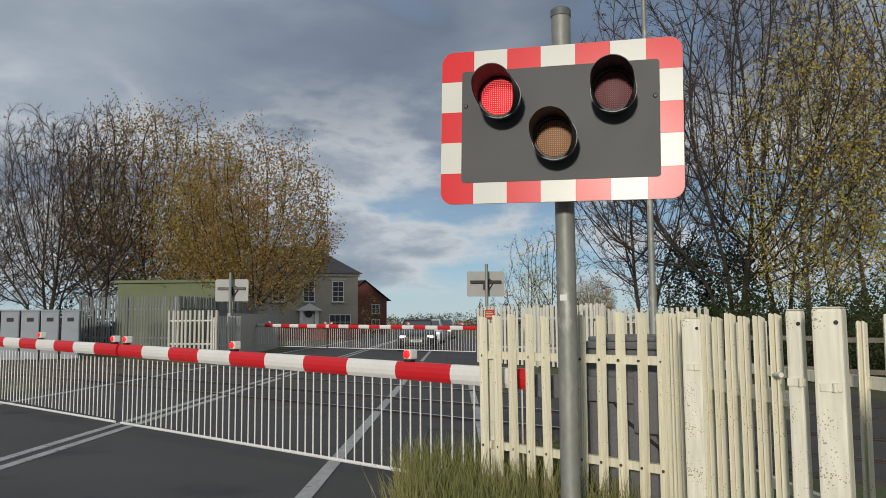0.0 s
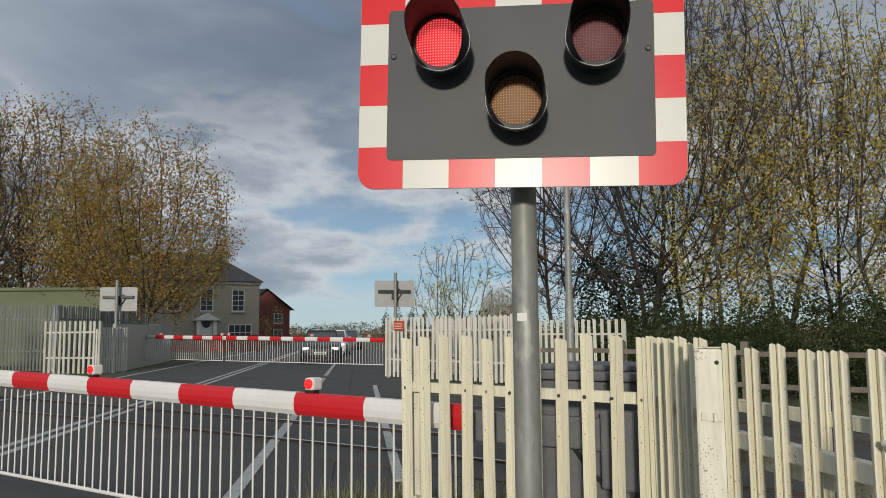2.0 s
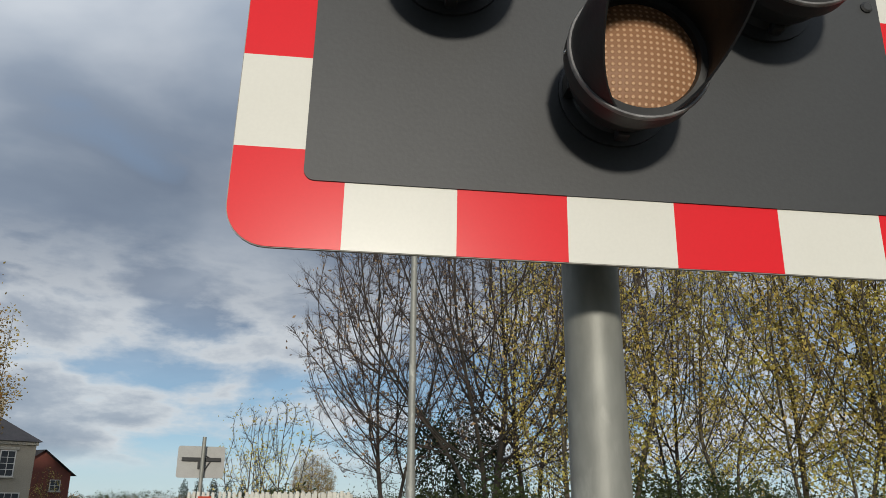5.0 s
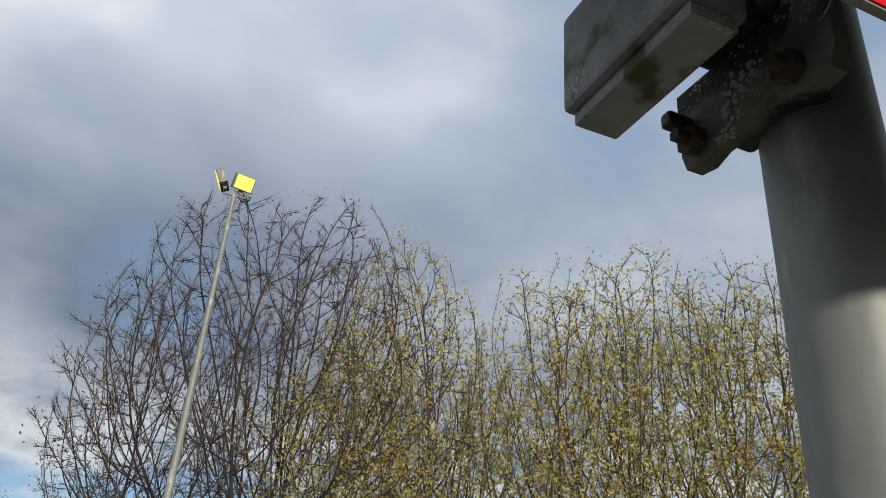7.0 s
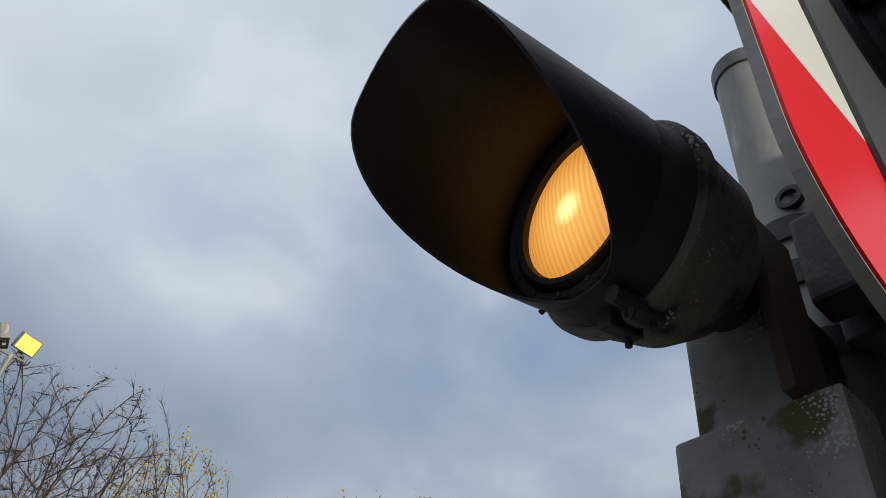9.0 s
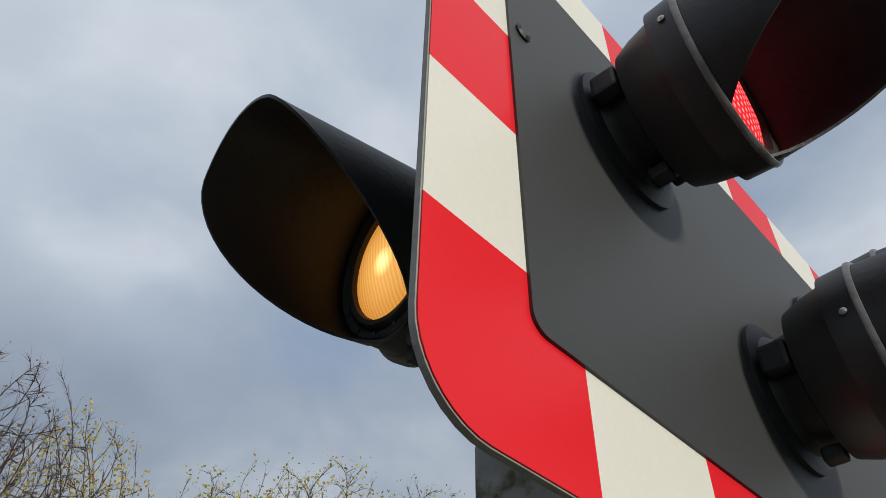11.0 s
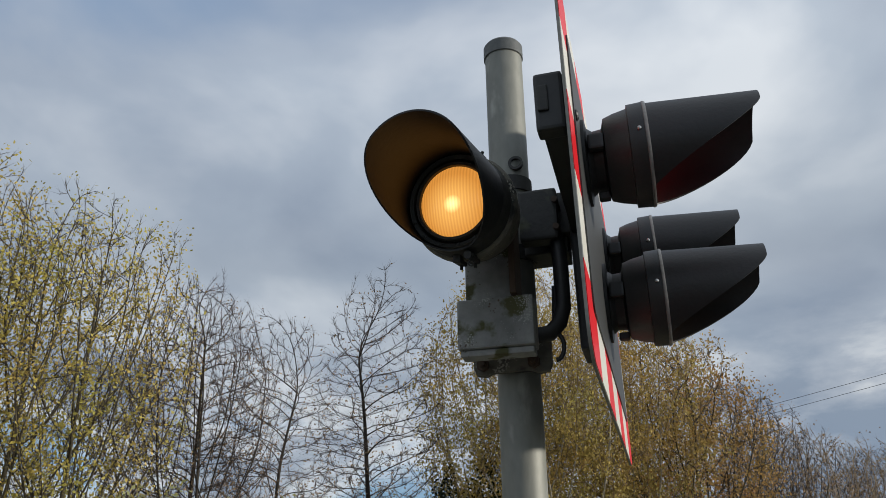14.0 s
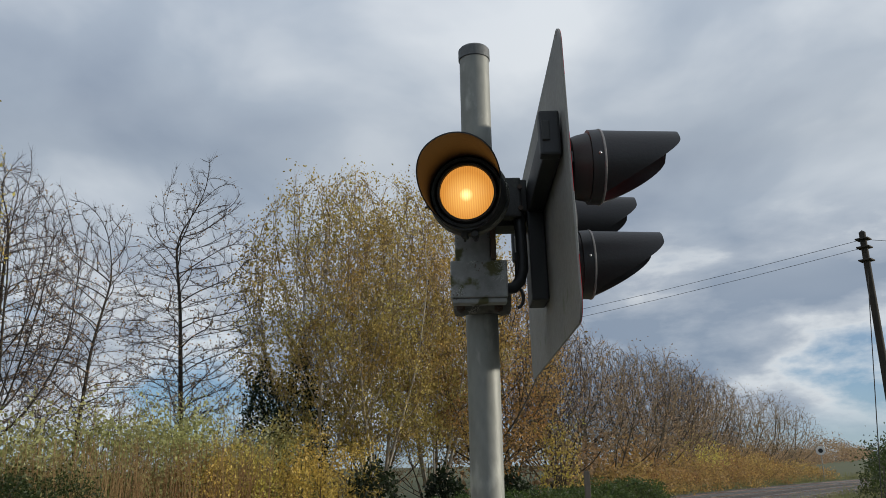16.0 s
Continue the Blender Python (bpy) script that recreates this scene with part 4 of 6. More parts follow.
def gate_post(x, y, w, h, turn):
    p = thing("gate_post", pose(x, y, 0, 0, 0, turn), "square cream steel gate post with chipped paint", "gate post", "gate posts")
    part("post", boxed((-w / 2, -w / 2, -0.3), (w / 2, w / 2, h), 0.012), FENCEDIRT, p)
    part("post_cap", boxed((-w / 2 + 0.004, -w / 2 + 0.004, h + 0.001), (w / 2 - 0.004, w / 2 - 0.004, h + 0.005), 0.002), FENCE, p)
    part("hinge_pin", tube([(0.02, -w / 2 - 0.012, 1.085), (0.02, -w / 2 - 0.012, 1.115)], 0.008, 10), FENCEDIRT, p)
    part("hinge_strap", boxed((-0.03, -w / 2 - 0.008, 1.085), (0.04, -w / 2 - 0.0005, 1.115), 0.003), FENCEDIRT, p)
    part("bolt_hole", lathe(((0.0, 0.0), (0.008, 0.0), (0.008, 0.002), (0.0, 0.002)), 10), BLACK, p, m=pose(w * 0.3, -w / 2 - 0.0005, h - 0.05) @ UPRIGHT)


gate_post(0.695, -0.27, 0.10, 1.345, -20)
gate_post(1.01, -1.23, 0.06, 1.37, -25)
gate_post(1.085, -1.44, 0.10, 1.375, -22)
palisade("palisade_fence", (1.23, -1.62), (1.64, -3.2), 1.36, 0.19, FENCE, "cream painted steel pale fence with rust stains", FENCEDIRT, seed=3, twist=48, posts=False, width=0.05)
# pales of the inner fence line behind the gate
palisade("palisade_fence", (0.80, 1.35), (1.75, -1.3), 1.33, 0.30, FENCE, "weathered cream inner pale fence beyond the gate", FENCEDIRT, seed=4, twist=46, width=0.05)

lc = thing("control_cabinet", pose(1.42, -2.5, 0, 0, 0, -78), "pale grey metal control cabinet beside the fence", "cabinet")
part("body", boxed((-0.25, -0.16, 0), (0.25, 0.16, 1.0), 0.012), CABINET, lc)
part("lid", boxed((-0.28, -0.19, 1.001), (0.28, 0.19, 1.06), 0.012), CABINET, lc)
part("handle", boxed((0.12, -0.185, 0.55), (0.15, -0.161, 0.68), 0.005), BLACK, lc)

palisade("white_fence", (-4.75, 20.6), (-0.6, 17.2), 1.82, 0.19, FARFENCE, "white steel pale fence beside the far footway", posts=True, width=0.09, seed=5)
palisade("white_fence", (-0.45, 17.9), (1.95, 15.9), 1.66, 0.19, FARFENCE, "white steel pale fence beside the far footway", posts=True, width=0.09, seed=6)
palisade("white_fence", (-0.6, 17.2), (-3.6, 23.5), 1.8, 0.19, FARFENCE, "white steel pale fence beside the far footway", posts=True, width=0.09, seed=8)
notice = thing("warning_notice", pose(-4.25, 20.05, 1.43, 0, 0, -39), "small orange-red notice with unreadable lines on the white fence", "sign")
part("plate", boxed((-0.24, -0.012, 0), (0.24, 0.0, 0.28), 0.004), SIGNRED, notice)
for k in range(4):
    part("text_bar", boxed((-0.19, -0.0135, 0.05 + 0.05 * k), (0.19 - 0.05 * (k % 2), -0.0121, 0.068 + 0.05 * k)), LETTER, notice)


def far_signal(x, y, turn, group):
    m = pose(x, y, 0.1, 0, 0, turn)
    s = thing("warning_signal", m, "level crossing signal seen from its grey back on a post", "signal", group)
    part("post", lathe(((PR, -0.4), (PR, 3.35)), 20), GALV, s, m=pose(0, -0.25, 0), smooth=True)
    up = pose(0, 0, 2.62) @ Matrix.Rotation(radians(180), 4, "Z")
    bm = slab(rounded(-BW / 2, -BH / 2, BW / 2, BH / 2, 0.075), 0, 0.006)
    part("backboard", bm, BACKGREY, s, "pale grey back of the board", m=pose(0, 0, 2.62) @ UPRIGHT)
    part("cable_trunking", boxed((-0.58, -0.09, 0.02), (0.58, -0.008, 0.13), 0.008), BLACK, s, m=pose(0, 0, 2.62))
    part("cable_trunking", boxed((-0.10, -0.10, -0.20), (0.10, -0.008, 0.02), 0.008), BLACK, s, m=pose(0, 0, 2.62))
    part("conduit", tube([(0.12, -0.03, 2.80), (0.22, -0.05, 2.75), (0.25, -0.05, 2.62), (0.14, -0.05, 2.45), (0.05, -0.2, 2.35)], 0.02, 8), BLACK, s)
    return s


far_signal(-5.15, 24.0, 20, "far signals")
far_signal(-16.3, 25.3, 14, "far signals")

# floodlight mast
mast = thing("floodlight_mast", pose(0.72, 16.2, 0), "slim grey lighting mast with two floodlights lit amber", "lighting mast")
part("mast_pole", lathe(((0.11, -0.3), (0.105, 2.2), (0.085, 2.25), (0.055, 10.85)), 20), GALV, mast, smooth=True)
part("bracket", tube([(-0.25, 0, 10.83), (0.25, 0, 10.83)], 0.03, 8), GALV, mast)
for x, turn, tip in ((-0.24, -105, 25), (0.12, 12, 30)):
    fl = part("floodlight", boxed((-0.24, -0.10, 0.02), (0.24, 0.10, 0.40), 0.03), GALV, mast, "boxy floodlight", m=pose(x, 0, 10.98, tip, 0, turn))
    part("glass", boxed((-0.21, -0.112, 0.05), (0.21, -0.101, 0.37), 0.004), FLOODLIT, fl, "lit amber glass")
    part("yoke", boxed((-0.05, -0.04, -0.05), (0.05, 0.04, 0.02), 0.006), GALV, fl)
part("cable_loop", tube([(0.1, -0.05, 10.8), (0.2, -0.1, 10.65), (0.35, -0.1, 10.75), (0.38, 0, 10.9)], 0.015, 6), RUBBER, mast)

# wooden post and rail fence beyond the tracks
wood = thing("post_and_rail_fence", RAILWAY, "weathered brown wooden post and rail fence", "fence", kind="")
for k in range(-3, 4):
    part("fence_post", boxed((0.2 + k * 2.3, 11.62, -0.3), (0.32 + k * 2.3, 11.74, 1.18), 0.01), WOODGREY, wood)
for z in (0.42, 0.98):
    for k in range(-3, 3):
        dz = 0.02 * math.sin(k * 1.7)
        part("rail", boxed((0.25 + k * 2.3, 11.575, z + dz - 0.045), (2.56 + k * 2.3, 11.617, z + dz + 0.045), 0.005), WOODGREY, wood)

# left side: white fence, grey palisade, hut and cabinets
palisade("white_fence", (-17.4, 22.5), (-15.3, 22.4), 1.85, 0.19, FARFENCE, "white steel pale fence by the far road edge", width=0.09, seed=11)
palisade("white_fence", (-15.3, 22.4), (-15.4, 24.4), 1.62, 0.19, FARFENCE, "white steel pale fence by the far road edge", width=0.09, seed=12)
palisade("grey_palisade", (-23.2, 24.6), (-18.0, 24.0), 2.5, 0.155, PALGREY, "tall galvanised grey palisade fence", width=0.08, seed=13)
palisade("grey_palisade", (-18.0, 24.0), (-18.4, 31.6), 2.5, 0.17, PALGREY, "tall galvanised grey palisade fence", width=0.08, seed=14)
hut = thing("relay_hut", pose(-22.7, 31.8, 0, 0, 0, 10), "flat-roofed pale green equipment hut", "hut")
part("wall_block", boxed((-2.6, -2.0, -0.2), (2.4, 2.2, 3.35), 0.03), GREENHUT, hut)
part("roof_slab", boxed((-2.75, -2.15, 3.351), (2.55, 2.35, 3.5), 0.02), GREENHUT, hut)
part("door", boxed((-0.5, -2.03, 0.0), (0.5, -2.001, 2.1), 0.005), GREENHUT, hut)
cabm = pose(-21.9, 21.4, 0, 0, 0, 36)
cab = thing("trackside_cabinet", cabm, "grey metal trackside equipment cabinet", "cabinet", "trackside cabinets")
part("body", boxed((-0.31, -0.30, 0.0), (0.31, 0.30, 1.85), 0.015), CABINET, cab)
part("door", boxed((-0.28, -0.315, 0.15), (0.28, -0.301, 1.75), 0.005), CABINET, cab)
part("vent", boxed((-0.12, -0.321, 1.45), (0.12, -0.316, 1.6), 0.002), BLACK, cab)
part("roof", boxed((-0.34, -0.34, 1.851), (0.34, 0.34, 1.91), 0.01), CABINET, cab)
for k in range(1, 5):
    copy_thing(cab, cabm @ pose(-0.68 * k if k < 4 else 0.72, 0, 0))


# ---- vehicles ----
def car(m, paint, label, plate=True):
    c = thing("car", m, label, "car", "cars waiting at the crossing")
    # front faces local -y; stations along the length: y, half width, sill, waist height
    bm = bmesh.new()
    st = ((-2.10, 0.66, 0.28, 0.62), (-2.0, 0.80, 0.22, 0.74), (-1.5, 0.88, 0.20, 0.90), (-0.7, 0.90, 0.20, 0.98), (0.8, 0.90, 0.20, 1.00), (1.8, 0.88, 0.22, 0.98), (2.1, 0.78, 0.30, 0.85))
    rings = []
    for y, w, lo, hi in st:
        rings.append([bm.verts.new(p) for p in ((-w * 0.94, y, lo), (-w, y, lo + 0.2), (-w * 0.98, y, hi - 0.12), (-w * 0.84, y, hi), (w * 0.84, y, hi), (w * 0.98, y, hi - 0.12), (w, y, lo + 0.2), (w * 0.94, y, lo))])
    for a, b in zip(rings, rings[1:]):
        for i in range(8):
            bm.faces.new((a[i], a[(i + 1) % 8], b[(i + 1) % 8], b[i]))
    bm.faces.new(rings[0])
    bm.faces.new(rings[-1][::-1])
    bmesh.ops.recalc_face_normals(bm, faces=bm.faces)
    part("body", bm, paint, c, smooth=True)
    bm = bmesh.new()
    cab = ((-0.85, 0.78, 0.96), (-0.15, 0.64, 1.42), (1.0, 0.64, 1.45), (1.75, 0.74, 0.97))
    rings = [[bm.verts.new(p) for p in ((-0.78, y, 0.95), (-w, y, z), (w, y, z), (0.78, y, 0.95))] for y, w, z in cab]
    for a, b in zip(rings, rings[1:]):
        for i in range(3):
            bm.faces.new((a[i], a[i + 1], b[i + 1], b[i]))
    bmesh.ops.recalc_face_normals(bm, faces=bm.faces)
    part("cabin_glass", bm, GLASSDARK, c, "dark glazing", smooth=True)
    part("roof_panel", boxed((-0.62, -0.12, 1.425), (0.62, 1.05, 1.475), 0.02), paint, c)
    for x in (-0.72, 0.72):
        part("pillar", tube([(x * 1.06, -0.86, 0.97), (x * 0.88, -0.14, 1.43)], 0.03, 6), paint, c)
        part("headlight", boxed((x * 0.88 - 0.15, -2.085, 0.60), (x * 0.88 + 0.15, -1.96, 0.73), 0.03), HEADLIGHT, c, "bright headlight")
        part("mirror", boxed((x * 1.36 - 0.09, -0.75, 0.96), (x * 1.36 + 0.09, -0.65, 1.09), 0.03), paint, c)
        for y in (-1.35, 1.35):
            wheel = part("tyre", lathe(((0.20, -0.10), (0.31, -0.10), (0.325, -0.06), (0.325, 0.06), (0.31, 0.10), (0.20, 0.10), (0.20, -0.10)), 24), RUBBER, c, m=pose(x * 1.14, y, 0.325) @ Matrix.Rotation(radians(90), 4, "Y"))
            part("rim", lathe(((0.0, -0.06), (0.20, -0.08), (0.20, 0.08), (0.0, 0.06)), 16), GALV, wheel)
    part("grille", boxed((-0.48, -2.115, 0.50), (0.48, -2.06, 0.66), 0.02), BLACK, c)
    part("lower_grille", boxed((-0.6, -2.10, 0.30), (0.6, -2.03, 0.42), 0.02), BLACK, c)
    pl = part("number_plate", boxed((-0.26, -2.13, 0.42), (0.26, -2.112, 0.53), 0.004), PLATEWHITE, c)
    part("plate_bar", boxed((-0.20, -2.1335, 0.45), (0.20, -2.1301, 0.50)), BLACK, pl)
    part("bumper", boxed((-0.72, -2.12, 0.24), (0.72, -2.04, 0.30), 0.02), RUBBER, c)
    return c


car(ROAD @ pose(-2.45, 33.5, 0, 0, 0, 1), CARDARK, "dark blue saloon car waiting behind the far barrier")
car(ROAD @ pose(-2.25, 44.0, 0, 0, 0, -3), CARWHITE, "white hatchback car queued behind the dark car")
car(ROAD @ pose(-1.6, 57.0, 0, 0, 0, -4), CARGREY, "grey car further back in the queue")

# ---- houses ----
def sash(parent, m, w, h, panes=(2, 4)):
    win = part("window", boxed((-w / 2, -0.02, 0), (w / 2, 0.10, h)), GLASSDARK, parent, "white sash window", m=m)
    bm = bmesh.new()
    f = 0.07
    box(bm, (-w / 2 - f, -0.06, -f), (-w / 2, 0.05, h + f))
    box(bm, (w / 2, -0.06, -f), (w / 2 + f, 0.05, h + f))
    box(bm, (-w / 2, -0.06, h), (w / 2, 0.05, h + f))
    box(bm, (-w / 2, -0.06, -f), (w / 2, 0.05, 0))
    part("window_frame", bm, WHITE, win)
    bm = bmesh.new()
    for i in range(1, panes[0]):
        box(bm, (-w / 2 + w * i / panes[0] - 0.02, -0.045, 0), (-w / 2 + w * i / panes[0] + 0.02, -0.021, h))
    for i in range(1, panes[1]):
        box(bm, (-w / 2, -0.05, h * i / panes[1] - 0.02), (w / 2, -0.021, h * i / panes[1] + 0.02))
    part("glazing_bars", bm, WHITE, win)
    part("window_sill", boxed((-w / 2 - 0.15, -0.16, -0.18), (w / 2 + 0.15, 0.0, -0.071)), STONE, win)
    return win


def hip_roof(x0, y0, x1, y1, z, rise, over=0.35, run=3.4):
    bm = bmesh.new()
    x0, y0, x1, y1 = x0 - over, y0 - over, x1 + over, y1 + over
    ym = (y0 + y1) / 2
    b = [bm.verts.new(p) for p in ((x0, y0, z), (x1, y0, z), (x1, y1, z), (x0, y1, z))]
    r = [bm.verts.new((x0 + run, ym, z + rise)), bm.verts.new((x1 - run, ym, z + rise))]
    for f in ((b[0], b[1], r[1], r[0]), (b[1], b[2], r[1]), (b[2], b[3], r[0], r[1]), (b[3], b[0], r[0]), (b[3], b[2], b[1], b[0])):
        bm.faces.new(f)
    return bm


house = thing("house", pose(-24.7, 63.0, 0, 0, 0, 39), "two-storey grey rendered Georgian house with slate hip roof", "house")
part("wall_block", boxed((-12.0, 0, -0.3), (0, 8.0, 5.75)), RENDERWALL, house)
part("cornice", boxed((-12.12, -0.12, 5.5), (0.12, 8.12, 5.76)), STONE, house)
for k in range(30):
    part("dentil", boxed((-11.9 + k * 0.4, -0.19, 5.52), (-11.7 + k * 0.4, -0.121, 5.68)), STONE, house)
roof = part("roof", hip_roof(-12.0, 0, 0, 8.0, 5.761, 2.7), SLATE, house)
chim = part("chimney", boxed((-3.0, 3.3, 5.8), (-1.75, 4.5, 9.15), 0.03), RENDERWALL, house)
part("chimney_cap", boxed((-3.12, 3.18, 8.75), (-1.63, 4.62, 8.95), 0.02), STONE, chim)
for k in range(3):
    part("chimney_pot", lathe(((0.13, 9.4), (0.11, 9.9), (0.13, 9.95)), 10), BRICK, chim, m=pose(-2.75 + k * 0.38, 3.9, -0.25))
for x in (-10.0, -7.3, -4.6, -1.9):
    sash(house, pose(x, -0.02, 3.25), 0.95, 1.75)
    part("lintel", boxed((x - 0.7, -0.12, 5.1), (x + 0.7, -0.01, 5.32), 0.03), STONE, house)
for x, w in ((-9.3, 1.9), (-1.7, 1.9)):
    sash(house, pose(x, -0.02, 0.75), w, 1.25, (4, 2))
dr = part("front_door", boxed((-5.1, -0.06, 0), (-4.1, 0.0, 2.1), 0.01), WHITE, house, "white front door")
part("door_surround", boxed((-5.45, -0.30, 0), (-5.12, -0.061, 2.4), 0.01), WHITE, house)
part("door_surround", boxed((-4.08, -0.30, 0), (-3.75, -0.061, 2.4), 0.01), WHITE, house)
bm = bmesh.new()
tri = [bm.verts.new(p) for p in ((-5.75, -0.5, 2.4), (-3.45, -0.5, 2.4), (-4.6, -0.5, 3.05), (-5.75, 0, 2.4), (-3.45, 0, 2.4), (-4.6, 0, 3.05))]
for f in ((0, 1, 2), (5, 4, 3), (0, 3, 4, 1), (1, 4, 5, 2), (2, 5, 3, 0)):
    bm.faces.new([tri[i] for i in f])
part("porch_pediment", bm, WHITE, house)
part("fanlight", lathe(((0.0, 0.0), (0.33, 0.0), (0.33, 0.03), (0.0, 0.03)), 20), GLASSDARK, house, m=pose(-4.6, -0.062, 2.1) @ UPRIGHT)

bh = thing("brick_house", pose(-28.4, 82.5, 0, 0, 0, 50), "red brick house with dark tiled gable roof", "house")
part("wall_block", boxed((-6.5, 0, -0.3), (0, 9.0, 5.0)), BRICK, bh)
bm = bmesh.new()
v = [bm.verts.new(p) for p in ((-6.5, 0, 5.0), (0, 0, 5.0), (-3.25, 0, 7.6), (-6.5, 9, 5.0), (0, 9, 5.0), (-3.25, 9, 7.6))]
for f in ((0, 1, 2), (5, 4, 3), (0, 2, 5, 3), (1, 4, 5, 2), (0, 3, 4, 1)):
    bm.faces.new([v[i] for i in f])
part("gable", bm, BRICK, bh)
bm = bmesh.new()
for sx in (-1, 1):
    a = [bm.verts.new(p) for p in ((-3.25, -0.4, 7.72), (-3.25, 9.4, 7.72), (-3.25 + sx * 3.7, 9.4, 4.75), (-3.25 + sx * 3.7, -0.4, 4.75))]
    bm.faces.new(a)
bmesh.ops.solidify(bm, geom=bm.faces[:], thickness=0.12)
part("roof", bm, SLATE, bh)
for x, z in ((-4.9, 3.0), (-1.6, 3.0), (-4.9, 0.8), (-1.6, 0.8)):
    sash(bh, pose(x, -0.02, z), 1.0, 1.2, (2, 2))
bh.scale = (0.95, 0.95, 0.80)
gar = part("garden_wall", boxed((-37, 52.3, -0.2), (-20.5, 52.6, 1.2), 0.03), BRICK, m=IDENTITY)
tagged(gar, "long red brick garden wall before the house", "wall", kind="structure")
far_wall = part("boundary_wall", slab([(-15.51, 23.83), (-17.15, 29.2), (-18.93, 35.02), (-19.13, 35.22), (-17.35, 29.40), (-15.71, 23.93)], -0.1, 1.75), STONE)
tagged(far_wall, "pale curved boundary wall beside the far road", "wall", kind="structure")

# ---- trees, hedges and grass ----
def prism_mesh(name, segs, material, sides=3):
    """Thin tapered prisms from rows of x0 y0 z0 x1 y1 z1 r0 r1."""
    s = np.array(segs, float)
    d = s[:, 3:6] - s[:, 0:3]
    d /= np.maximum(np.linalg.norm(d, axis=1, keepdims=True), 1e-6)
    ref = np.where(np.abs(d[:, 2:3]) > 0.9, np.array([[1.0, 0, 0]]), np.array([[0, 0, 1.0]]))
    a = np.cross(d, ref)
    a /= np.maximum(np.linalg.norm(a, axis=1, keepdims=True), 1e-6)
    b = np.cross(d, a)
    n = len(s)
    verts = np.empty((n, 2, sides, 3))
    for k in range(sides):
        w = a * math.cos(2 * math.pi * k / sides) + b * math.sin(2 * math.pi * k / sides)
        verts[:, 0, k] = s[:, 0:3] + w * s[:, 6:7]
        verts[:, 1, k] = s[:, 3:6] + w * s[:, 7:8]
    base = (np.arange(n) * 2 * sides)[:, None, None]
    quad = np.array([[k, (k + 1) % sides, sides + (k + 1) % sides, sides + k] for k in range(sides)])[None]
    return raw_mesh(name, verts.reshape(-1, 3), (base + quad).reshape(-1, 4), material)


def raw_mesh(name, verts, quads, material):
    me = bpy.data.meshes.new(name)
    me.vertices.add(len(verts))
    me.vertices.foreach_set("co", np.ascontiguousarray(verts, dtype=np.float32).ravel())
    me.loops.add(quads.size)
    me.loops.foreach_set("vertex_index", np.ascontiguousarray(quads, dtype=np.int32).ravel())
    me.polygons.add(len(quads))
    me.polygons.foreach_set("loop_start", np.arange(0, quads.size, quads.shape[1], dtype=np.int32))
    me.update(calc_edges=True)
    me.validate()
    me.materials.append(material)
    return me


def leaf_mesh(name, places, size, material, rng, hang=0.0):
    """A diamond leaf with a fold at each place."""
    p = np.array(places, float)
    n = len(p)
    a = rng.normal(size=(n, 3))
    a[:, 2] -= hang
    a /= np.linalg.norm(a, axis=1, keepdims=True)
    b = np.cross(a, rng.normal(size=(n, 3)))
    b /= np.linalg.norm(b, axis=1, keepdims=True)
    s = size * rng.uniform(0.6, 1.3, (n, 1))
    v = np.stack([p - a * s * 0.6, p + b * s * 0.35, p + a * s * 0.6, p - b * s * 0.35], 1)
    return raw_mesh(name, v.reshape(-1, 3), np.arange(4 * n).reshape(-1, 4), material)


